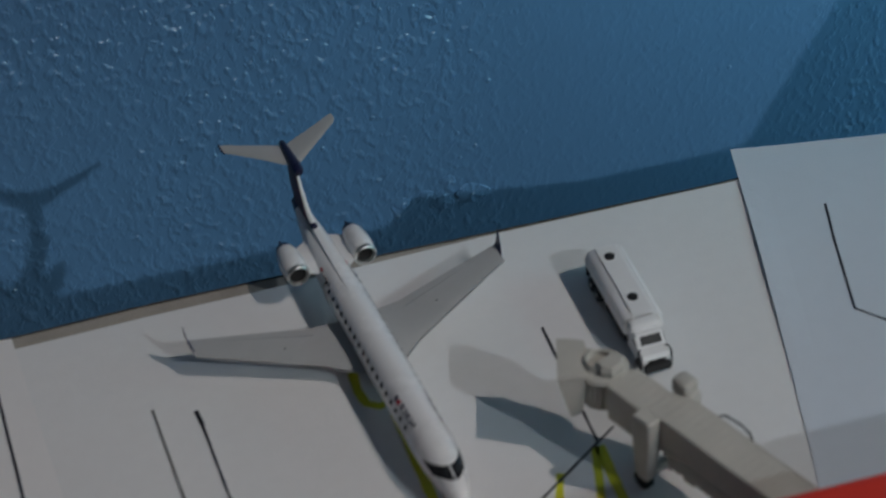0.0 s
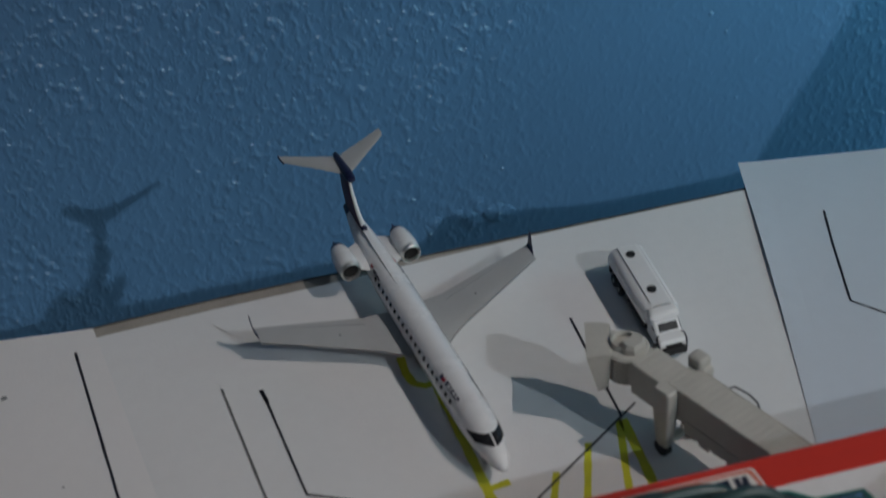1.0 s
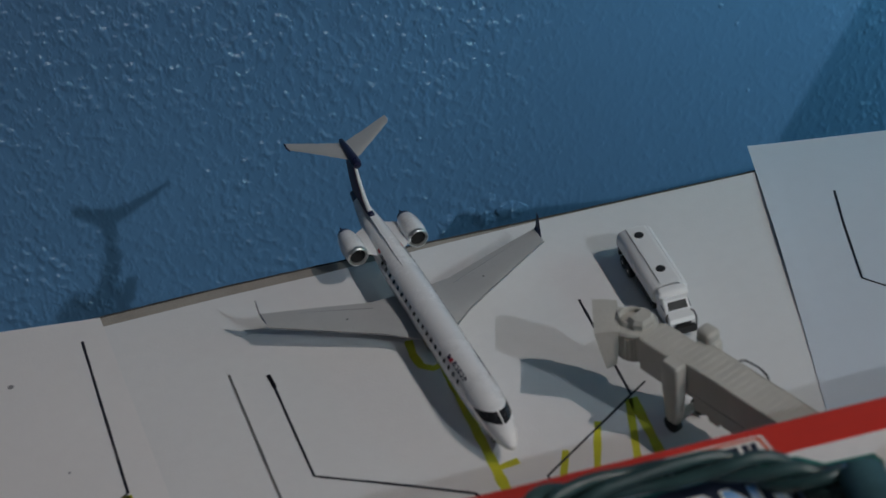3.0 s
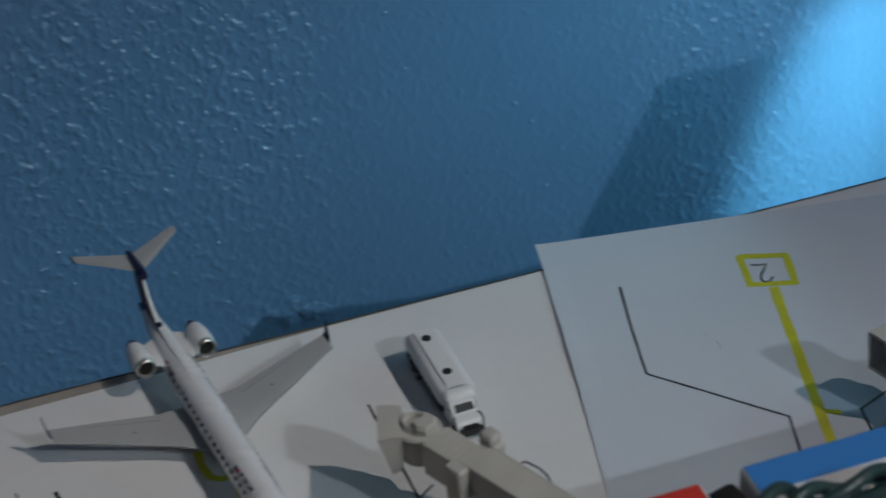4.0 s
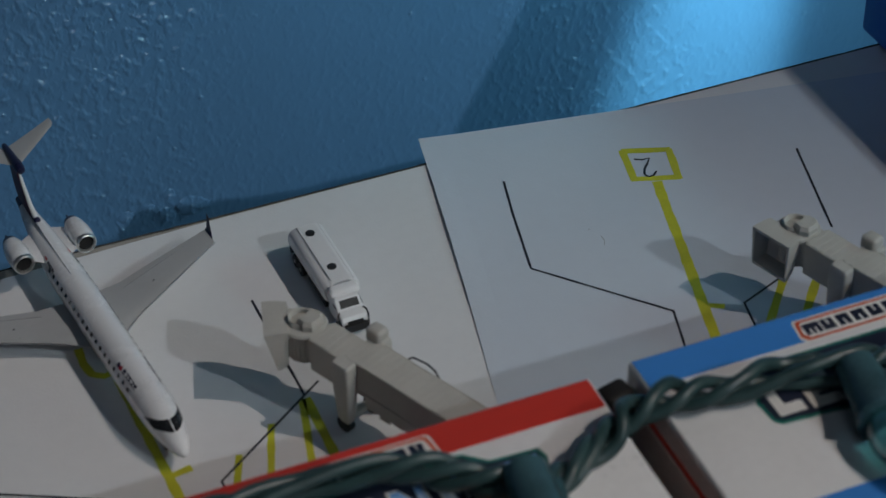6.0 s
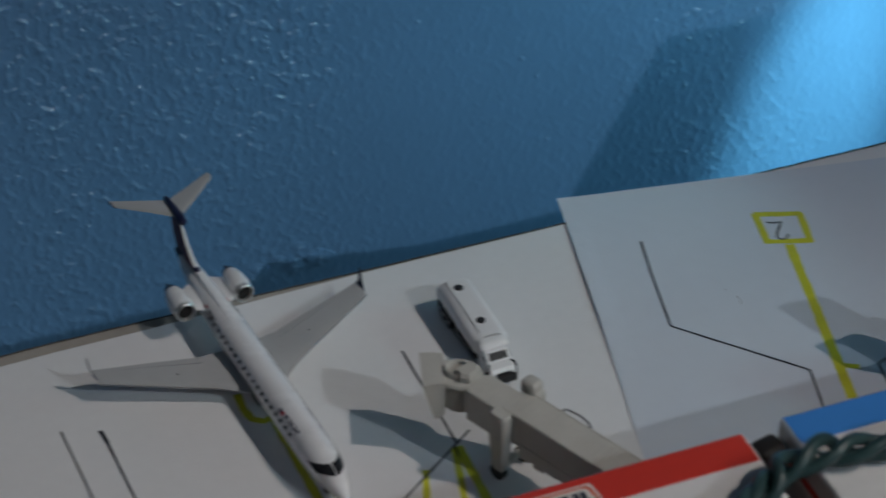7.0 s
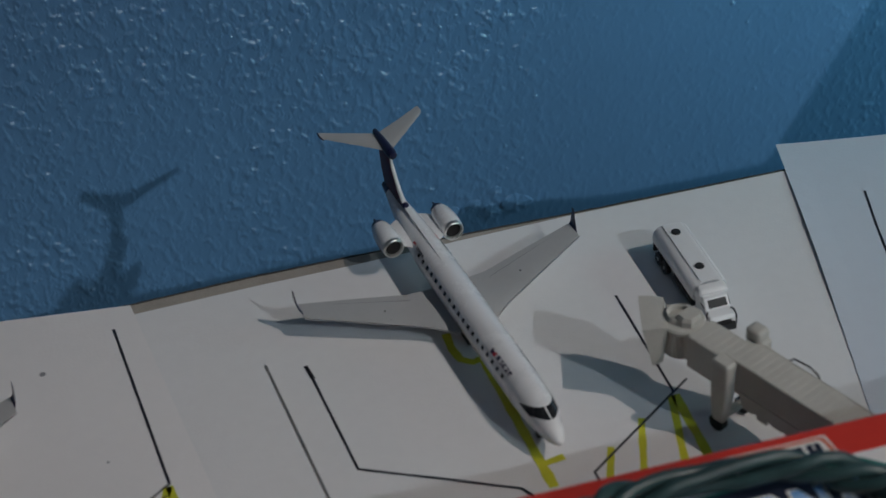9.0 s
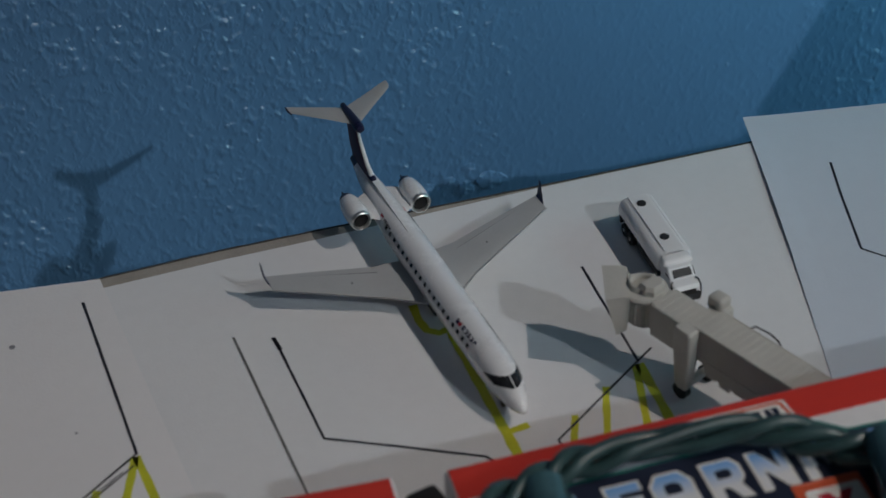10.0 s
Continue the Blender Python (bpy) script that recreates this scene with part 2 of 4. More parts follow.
def block(bm, c, size, bevel=0.0, segments=2, turn=0.0):
    made = bmesh.ops.create_cube(bm, size=1.0)
    vs = made["verts"]
    bmesh.ops.scale(bm, vec=[s * CM for s in size], verts=vs)
    if bevel:
        es = list({e for v in vs for e in v.link_edges})
        r = bmesh.ops.bevel(bm, geom=es, offset=bevel * CM, segments=segments, affect="EDGES", profile=0.5)
        vs = list({v for f in r["faces"] for v in f.verts} | {v for v in vs if v.is_valid})
        seen, todo = set(vs), list(vs)
        while todo:
            for e in todo.pop().link_edges:
                for w in e.verts:
                    if w not in seen:
                        seen.add(w), todo.append(w)
        vs = list(seen)
    bmesh.ops.transform(bm, matrix=Matrix.Translation(V(*c)) @ Matrix.Rotation(radians(turn), 4, "Z"), verts=vs)
    return bm


def loft(bm, rings, closed=True, caps=True):
    made = [[bm.verts.new(p) for p in ring] for ring in rings]
    for a, b in zip(made, made[1:]):
        k = len(a)
        for i in range(k if closed else k - 1):
            j = (i + 1) % k
            bm.faces.new((a[i], a[j], b[j], b[i]))
    if caps and closed:
        bm.faces.new(made[0][::-1]), bm.faces.new(made[-1])
    return bm


def turned(bm, profile, n=28, axis="Z", at=(0, 0, 0), cap=True):
    """A body of revolution: profile of (along, radius), in cm."""
    rings = []
    for h, r in profile:
        ring = []
        for i in range(n):
            a = 2 * math.pi * i / n
            u, w = r * math.cos(a), r * math.sin(a)
            p = {"Z": (u, w, h), "Y": (w, h, u), "X": (h, u, w)}[axis]
            ring.append(V(p[0] + at[0], p[1] + at[1], p[2] + at[2]))
        rings.append(ring)
    return loft(bm, rings, caps=cap)


def tube(bm, pts, r, n=10):
    """A round cord through points given in cm; r is a radius or a list of radii."""
    pts = [Vector(p) for p in pts]
    rings, up = [], Vector((0.13, 0.2, 1)).normalized()
    for i, p in enumerate(pts):
        d = (pts[min(i + 1, len(pts) - 1)] - pts[max(i - 1, 0)]).normalized()
        side = d.cross(up).normalized()
        up = side.cross(d).normalized()
        rr = r[i] if isinstance(r, (list, tuple)) else r
        rings.append([(p + rr * (math.cos(a) * side + math.sin(a) * up)) * CM for a in (2 * math.pi * k / n for k in range(n))])
    return loft(bm, rings)


def smooth_line(pts, per=8):
    """Catmull-Rom through the points."""
    pts = [Vector(p) for p in pts]
    out = []
    for i in range(len(pts) - 1):
        a, b, c, d = pts[max(i - 1, 0)], pts[i], pts[i + 1], pts[min(i + 2, len(pts) - 1)]
        for k in range(per):
            t = k / per
            out.append(0.5 * (2 * b + (c - a) * t + (2 * a - 5 * b + 4 * c - d) * t * t + (3 * b - a - 3 * c + d) * t ** 3))
    return out + [pts[-1]]


def ribbon(bm, pts, width, z, wobble=0.0, thick=0.004):
    """A drawn stroke lying at height z: pts in cm."""
    pts = [Vector((p[0], p[1], 0)) for p in pts]
    fine = []
    for a, b in zip(pts, pts[1:]):
        k = max(1, int((b - a).length / 0.12))
        fine += [a.lerp(b, i / k) for i in range(k)]
    fine.append(pts[-1])
    left, right = [], []
    for i, p in enumerate(fine):
        d = (fine[min(i + 1, len(fine) - 1)] - fine[max(i - 1, 0)]).normalized()
        s = Vector((-d.y, d.x, 0))
        w = width / 2 * (1 + wobble * noise.noise(p * 3.1 + Vector((width, 0, 2))))
        o = s * wobble * 0.25 * width * noise.noise(p * 1.7)
        left.append(p + o + s * w), right.append(p + o - s * w)
    rows = [[V(q.x, q.y, z + dz) for q, dz in ((a, 0), (a, thick), (b, thick), (b, 0))] for a, b in zip(left, right)]
    return loft(bm, rows)


def sheet(bm, corners, z, thick=0.012, lift=None, n=14, bow=0.0):
    """A thin sheet over four corners (cm), with its own thickness; lift(u, v) raises it, bow draws in its first edge."""
    a, b, c, d = [Vector((p[0], p[1], 0)) for p in corners]
    top, low = [], []
    for i in range(n + 1):
        u = i / n
        rt, rl = [], []
        for j in range(n + 1):
            v = j / n
            p = a.lerp(b, u).lerp(d.lerp(c, u), v)
            p += (b - a).normalized() * bow * (1 - u) * math.sin(min(1.0, 2 * v) * math.pi)
            h = z + (lift(u, v) if lift else 0)
            rt.append(bm.verts.new(V(p.x, p.y, h + thick))), rl.append(bm.verts.new(V(p.x, p.y, h)))
        top.append(rt), low.append(rl)
    for i in range(n):
        for j in range(n):
            bm.faces.new((top[i][j], top[i + 1][j], top[i + 1][j + 1], top[i][j + 1]))
            bm.faces.new((low[i][j], low[i][j + 1], low[i + 1][j + 1], low[i + 1][j]))
    rim_t = [top[i][0] for i in range(n)] + [top[n][j] for j in range(n)] + [top[i][n] for i in range(n, 0, -1)] + [top[0][j] for j in range(n, 0, -1)]
    rim_l = [low[i][0] for i in range(n)] + [low[n][j] for j in range(n)] + [low[i][n] for i in range(n, 0, -1)] + [low[0][j] for j in range(n, 0, -1)]
    for i in range(len(rim_t)):
        j = (i + 1) % len(rim_t)
        bm.faces.new((rim_t[i], rim_t[j], rim_l[j], rim_l[i]))
    return bm


# Square block capitals with cut corners: an outer loop, then the holes, each in a unit box.
GLYPHS = {
    "L": [[(0, 0), (1, 0), (1, .28), (.38, .28), (.38, 1), (0, 1)]],
    "E": [[(0, 0), (1, 0), (1, .25), (.38, .25), (.38, .38), (.92, .38), (.92, .62), (.38, .62), (.38, .75), (1, .75), (1, 1), (0, 1)]],
    "A": [[(0, 0), (.3, 0), (.3, .22), (.7, .22), (.7, 0), (1, 0), (1, .74), (.78, 1), (.22, 1), (0, .74)], [(.3, .46), (.7, .46), (.7, .66), (.62, .74), (.38, .74), (.3, .66)]],
    "R": [[(0, 0), (.3, 0), (.3, .3), (.48, .3), (.68, 0), (1, 0), (.82, .34), (1, .5), (1, .82), (.82, 1), (0, 1)], [(.3, .54), (.66, .54), (.7, .58), (.7, .72), (.66, .76), (.3, .76)]],
    "N": [[(0, 0), (.28, 0), (.28, .52), (.7, 0), (1, 0), (1, 1), (.72, 1), (.72, .48), (.3, 1), (0, 1)]],
    "I": [[(0, 0), (1, 0), (1, 1), (0, 1)]],
    "B": [[(0, 0), (.82, 0), (1, .18), (1, .4), (.9, .52), (1, .62), (1, .84), (.84, 1), (0, 1)], [(.3, .22), (.68, .22), (.7, .26), (.7, .36), (.66, .4), (.3, .4)], [(.3, .62), (.66, .62), (.7, .66), (.7, .74), (.66, .78), (.3, .78)]],
    "O": [[(.2, 0), (.8, 0), (1, .2), (1, .8), (.8, 1), (.2, 1), (0, .8), (0, .2)], [(.38, .24), (.62, .24), (.7, .32), (.7, .68), (.62, .76), (.38, .76), (.3, .68), (.3, .32)]],
    "X": [[(0, 0), (.34, 0), (.5, .28), (.66, 0), (1, 0), (.68, .5), (1, 1), (.66, 1), (.5, .72), (.34, 1), (0, 1), (.32, .5)]],
}


def printed_letter(char, x0, x1, y0, y1, z, grow, mat, parent):
    """One printed letter that fills the box x0..x1, y0..y1 (cm) at height z, its outline grown by so many cm."""
    cu = bpy.data.curves.new("title_lettering", "CURVE")
    cu.dimensions, cu.fill_mode, cu.extrude, cu.offset = "2D", "BOTH", 0.003 * CM, grow * CM
    for loop in GLYPHS[char]:
        line = cu.splines.new("POLY")
        line.points.add(len(loop) - 1)
        for p, (u, v) in zip(line.points, loop):
            p.co = ((x0 + (x1 - x0) * u) * CM, (y0 + (y1 - y0) * v) * CM, 0, 1)
        line.use_cyclic_u = True
    ob = bpy.data.objects.new("title_lettering", cu)
    me = bpy.data.meshes.new_from_object(ob)
    bpy.data.objects.remove(ob)
    me.transform(Matrix.Translation(V(0, 0, z)))
    me.materials.clear()
    me.materials.append(mat)
    t = new("title_lettering", me)
    t.parent = parent
    return t


# ---- the room ----
def slab(name, lo, hi, mat, label, category, kind="structure"):
    bm = block(bmesh.new(), [(a + b) / 2 for a, b in zip(lo, hi)], [b - a for a, b in zip(lo, hi)])
    return tagged(part(name, bm, mat), label, category, kind=kind)


WALL_Y = 10.4
slab("wall_north", (-150, WALL_Y, -76), (170, WALL_Y + 10, 170), M_WALL, "blue painted wall with a lumpy orange-peel texture", "wall")
# Unseen room shell, added; its paint tone sets how much light bounces back.
slab("wall_south", (-150, -210, -76), (170, -200, 170), M_ROOM, "plain painted room wall", "wall")
slab("wall_west", (-160, -210, -76), (-150, WALL_Y + 10, 170), M_ROOM, "plain painted room wall", "wall")
slab("wall_east", (170, -210, -76), (180, WALL_Y + 10, 170), M_ROOM, "plain painted room wall", "wall")
slab("floor", (-160, -210, -80), (180, WALL_Y + 10, -76), M_FLOOR, "plain brown carpet floor", "floor")
slab("ceiling", (-160, -210, 170), (180, WALL_Y + 10, 174), M_ROOM, "plain painted ceiling", "ceiling")

# a crumbly spot low on the wall, where filler stands proud
for x, z, r, k in ((1.95, -7.55, 0.32, 1.5), (1.2, -7.65, 0.24, 1.2), (0.75, -7.3, 0.15, 1.2), (1.35, -7.0, 0.16, 1.2), (0.1, -7.4, 0.18, 1.2)):
    bm = bmesh.new()
    bmesh.ops.create_icosphere(bm, subdivisions=4, radius=r * CM)
    for v in bm.verts:
        v.co *= 1 + 0.35 * noise.noise(v.co * 420 + Vector((x, z, 0)))
        v.co.x *= k
        v.co.y *= 0.11
    tagged(part("plaster_lump", bm, M_WALL, smooth=True, m=Matrix.Translation(V(x, WALL_Y, z))), "blue painted lump of filler on the wall", "plaster lump", "plaster lumps", "structure")

table = thing("table", (0, -30, -76), "dark wooden table under the card base", "table")
bm = block(bmesh.new(), (0, 0.2, 73.9), (90, 58, 3.0), 0.3)
part("tabletop", bm, M_TABLE, table)
for x in (-41, 41):
    for y in (-25, 25):
        part("leg", block(bmesh.new(), (x, y, 36.2), (5, 5, 72.4), 0.3), M_TABLE, table)

# ---- the card base and its sheets of paper ----
base = thing("backing_board", (0, 0, -0.6), "grey-brown card base board with dark cut edges", "board")
BACK = [(-24, 0.0), (-9.7, 0.03), (-7.2, 0.12), (-4.6, 0.12), (0.0, 0.05), (5.0, 0.03), (9.6, 0.16), (16.6, 0.16), (28, 0.1)]
outline = BACK + [(28, -28), (-24, -28)]
part("board", loft(bmesh.new(), [[V(x, y, z) for x, y in outline] for z in (0.0, 0.582)]), M_CARD, base)
fray = []
for (xa, ya), (xb, yb) in zip(BACK, BACK[1:]):
    k = int((xb - xa) / 0.35)
    fray += [(xa + (xb - xa) * i / k, ya + (yb - ya) * i / k) for i in range(k)]
fray.append(BACK[-1])
rows = []
for x, y in fray:
    e = 0.035 + 0.02 * noise.noise((x * 2.3, 0, 0))
    rows.append([V(x, y - 0.03, 0.30), V(x, y + e, 0.30), V(x, y + e, 0.580), V(x, y - 0.028, 0.587)])
part("edge", loft(bmesh.new(), rows), M_CARDEDGE, base, "dark frayed cut edge")

TOP = -0.014
trimmed = [(-9.9, -0.33), (-7, -0.22), (-5, -0.2), (-2, -0.09), (0, -0.03), (5, -0.02), (9.6, 0.1), (16.6, 0.1), (27.5, 0.05), (27.5, -20), (-9.9, -8.35)]
s1 = loft(bmesh.new(), [[V(x, y, z) for x, y in trimmed] for z in (TOP, TOP + 0.012)])
tagged(part("paper_sheet", s1, M_PAPER), "white paper sheet on the card base under the parked jet", "paper", "paper apron sheets")
M_PAPER0 = material("warm_white_paper", (0.78, 0.765, 0.77), 0.72, vary=0.03, scale=22, bump=0.12, bump_scale=1400)
s0 = sheet(bmesh.new(), [(-22, 1.55), (-9.72, -0.02), (-8.75, -9.6), (-21.2, 1.35)], TOP + 0.018)
tagged(part("paper_sheet", s0, M_PAPER0), "white paper sheet overhanging the card's back edge", "paper", "paper apron sheets")

# Added grey sheet, stands in for a grey corner taken for a bridge roof.
M_GREYFILL = material("light_grey_fill", (0.43, 0.43, 0.42), 0.75, vary=0.05, scale=25, bump=0.12, bump_scale=1500)
tagged(part("paper_sheet", sheet(bmesh.new(), [(-21, -2.0), (-10.05, -2.0), (-10.05, -14.0), (-21, -14.0)], TOP, n=4), M_GREYFILL), "added light grey sheet that fills a grey corner beside the white apron sheets", "paper", "paper apron sheets")


def curl(u, v):
    return (0.012 + 0.065 * math.exp(-((v - 0.15) / 0.10) ** 2)) * max(0, 1 - u * 24) ** 1.5 * max(0, 1 - v)


s2 = sheet(bmesh.new(), [(5.25, 0.95), (26.2, -2.6), (21.1, -26.6), (0.2, -22.9)], TOP + 0.0145, thick=0.008, lift=curl, n=40, bow=0.07)
tagged(part("paper_sheet", s2, M_PAPER_DIM), "white paper sheet, cool dim light in its colour, curled corner over the card edge", "paper", "paper apron sheets")
s3 = sheet(bmesh.new(), [(-7.42, -2.78), (-6.55, -3.0), (-6.2, -7.9), (-7.0, -7.7)], TOP + 0.018, thick=0.008, n=3)
tagged(part("paper_strip", s3, M_PAPER), "narrow white paper strip stuck on the apron sheet", "paper")

# ---- drawn markings ----
INK1, INK2 = TOP + 0.014, TOP + 0.031


def stroke(name, pts, width, z, mat, label, category="line", wob=0.25, group=""):
    return tagged(part(name, ribbon(bmesh.new(), pts, width, z, wob), mat), label, category, group, "structure")


P2 = TOP + 0.0245
BL, GL, YL = "hand-drawn black marker line on the paper apron", "thin grey line along the left edge of the paper strip", "yellow highlighter stroke on the paper apron"
stroke("marker_line", [(0.0, -2.95), (0.06, -6.1)], 0.055, INK1, M_INK, BL)
stroke("marker_line", [(0.45, -5.83), (-2.15, -7.75), (-2.13, -8.2)], 0.05, INK1, M_INK, BL)
stroke("marker_line", [(-10.18, -0.69), (-9.88, -5.56)], 0.06, INK2, M_INK, BL)
stroke("marker_line", [(-9.88, -5.54), (-11.6, -6.85)], 0.045, INK2, M_INK, BL)
stroke("marker_line", [(-9.98, -5.85), (-11.55, -7.0)], 0.035, INK2, M_INK, BL)
stroke("marker_line", [(-10.2, -5.95), (-11.6, -6.93)], 0.025, INK2, M_INK, BL)
stroke("marker_line", [(-11.5, -6.98), (-11.62, -6.80), (-11.78, -6.78), (-11.80, -6.90), (-11.66, -6.96), (-11.5, -6.86)], 0.03, INK2 + 0.002, M_INK, BL)
stroke("marker_line", [(-6.66, -3.08), (-6.6, -3.5)], 0.09, INK2, M_INK, BL)
stroke("marker_line", [(-6.64, -3.11), (-6.38, -6.29), (-5.1, -6.95), (-3.6, -7.75), (-3.44, -8.0)], 0.05, INK2, M_INK, BL)
# Grey stroke drawn along the paper strip's left edge.
stroke("strip_edge_line", [(-7.42, -2.80), (-6.99, -8.1)], 0.045, INK2 - 0.006, M_GREYLINE, GL)
stroke("marker_line", [(6.40, -1.30), (6.12, -2.45), (5.72, -4.32), (7.83, -6.73), (7.52, -7.9)], 0.05, P2 + 0.002, M_INK, BL)
stroke("marker_line", [(12.93, -2.81), (12.2, -5.6)], 0.05, P2 + 0.002, M_INK, BL)
stroke("marker_line", [(10.5, -6.6), (9.28, -7.08), (9.13, -7.85)], 0.05, P2 + 0.002, M_INK, BL)
stroke("highlighter_line", [(-3.70, -3.0), (-3.72, -3.5), (-3.64, -3.86), (-3.42, -4.02), (-3.18, -3.95)], 0.17, INK1, M_YELLOW, YL)
stroke("highlighter_line", [(-3.20, -3.9), (-3.0, -7.9)], 0.20, INK1 + 0.002, M_YELLOW, YL)
stroke("highlighter_line", [(-3.02, -7.25), (-2.56, -7.17)], 0.16, INK1, M_YELLOW, YL)
for a, b, w in (((-0.02, -6.2), (-0.5, -8.3), 0.15), ((0.06, -6.2), (0.05, -8.2), 0.19), ((-0.80, -6.63), (-1.35, -8.3), 0.14), ((-1.63, -7.2), (-2.0, -8.2), 0.14)):
    stroke("highlighter_line", [a, b], w, INK1 - 0.003, M_YELLOW, YL)
for a, b in (((-9.92, -5.62), (-10.62, -7.75)), ((-9.9, -5.62), (-9.62, -7.95)), ((-10.75, -6.3), (-11.22, -7.3))):
    stroke("highlighter_line", [a, b], 0.17, INK2 - 0.003, M_YELLOW, YL)
for a, b in (((9.27, -1.33), (10.32, -1.70)), ((10.28, -1.66), (10.0, -2.76)), ((10.06, -2.72), (9.02, -2.36)), ((9.06, -2.42), (9.31, -1.30))):
    stroke("highlighter_line", [a, b], 0.17, P2 + 0.001 * random.random(), M_YELLOW, YL)
stroke("highlighter_line", [(9.50, -2.65), (8.23, -7.85)], 0.22, P2 - 0.002, M_YELLOW, YL)
stroke("highlighter_line", [(8.58, -6.86), (8.86, -7.02)], 0.13, P2, M_YELLOW, YL)
stroke("highlighter_line", [(10.49, -6.6), (9.4, -7.9)], 0.18, P2 - 0.002, M_YELLOW, YL)
stroke("highlighter_line", [(11.1, -6.9), (10.25, -7.9)], 0.18, P2 - 0.002, M_YELLOW, YL)
tagged(part("stand_digit", ribbon(bmesh.new(), [(9.4, -1.71), (9.55, -1.8), (9.73, -1.81), (9.61, -1.97), (9.46, -2.13), (9.37, -2.3), (9.41, -2.43), (9.53, -2.43), (9.66, -2.31)], 0.05, P2 + 0.004, 0.2), M_INK), "hand-written black digit two inside the yellow square", "digit", kind="structure")
stroke("hair", [(7.53, -3.9), (7.54, -4.06), (7.48, -4.21)], 0.010, P2, M_GREYLINE, "tiny curled hair lying on the paper", "hair")
for i, (x, y, r) in enumerate(((-11.77, -1.63, 0.07), (-10.9, -4.6, 0.03), (7.4, -3.6, 0.015))):
    bm = turned(bmesh.new(), [(0, r), (0.004, r * 0.9)], 9, "Z", (x, y, P2 if x > 5 else INK2))
    tagged(part("smudge", bm, M_SPOT), "small grey smudge on the paper", "smudge", kind="structure")


# ---- the model jets ----
FUSE = [(0.07, 0.0161, 0.485), (0.11, 0.0806, 0.488), (0.20, 0.1397, 0.5), (0.37, 0.2096, 0.52), (0.57, 0.2634, 0.545), (0.81, 0.3117, 0.57), (1.1, 0.353, 0.59), (1.5, 0.375, 0.6), (3.0, 0.376, 0.6), (5.1, 0.376, 0.6), (6.1, 0.364, 0.608), (6.9, 0.3201, 0.64), (7.58, 0.2526, 0.69), (8.15, 0.1774, 0.745), (8.58, 0.1075, 0.79), (8.76, 0.0591, 0.815), (8.82, 0.0215, 0.82)]


def hull(s, a, out=0.0):
    """A place on the fuselage, s cm behind the nose and a degrees round from its top."""
    for (s0, r0, z0), (s1, r1, z1) in zip(FUSE, FUSE[1:]):
        if s <= s1:
            f = (s - s0) / (s1 - s0)
            r, z = r0 + f * (r1 - r0) + out, z0 + f * (z1 - z0)
            break
    return V(r * math.sin(radians(a)), s, z + r * math.cos(radians(a)))


def decal(name, s_lo, s_hi, a_lo, a_hi, mat, parent, nu=3, nv=4, skew=0.0, label="", out=0.004, power=1.0, taper=0.0):
    """A printed patch that follows the fuselage."""
    rows = []
    bm = bmesh.new()
    for lift in (out, out - 0.003):
        grid = [[bm.verts.new(hull(s_lo + (s_hi - s_lo) * (i / nu * (1 - taper * (j / nv) ** 3) + 0.6 * taper * (j / nv) ** 3) + skew * (j / nv) ** power, a_lo + (a_hi - a_lo) * j / nv, lift)) for j in range(nv + 1)] for i in range(nu + 1)]
        for i in range(nu):
            for j in range(nv):
                bm.faces.new((grid[i][j], grid[i + 1][j], grid[i + 1][j + 1], grid[i][j + 1]))
    return part(name, bm, mat, parent, label, smooth=True)


def airfoil(bm, stations, n=9):
    """A wing through stations of (x, LE s, TE s, z, thickness), all in cm."""
    rings = []
    for x, le, te, z, th, *lean in stations:
        ring = []
        for k in range(2 * n):
            f = k / n if k < n else (2 * n - k) / n
            prof = 2.6 * (math.sqrt(f + 0.001) * 0.55 - 0.33 * f - 0.21 * f * f) * th
            sgn = 1 if k < n else -0.45
            off = sgn * prof
            lx, lz = (lean[0], lean[1]) if lean else (0, 1)
            ring.append(V(x + lx * off, le + (te - le) * f, z + lz * off))
        rings.append(ring)
    return loft(bm, rings)


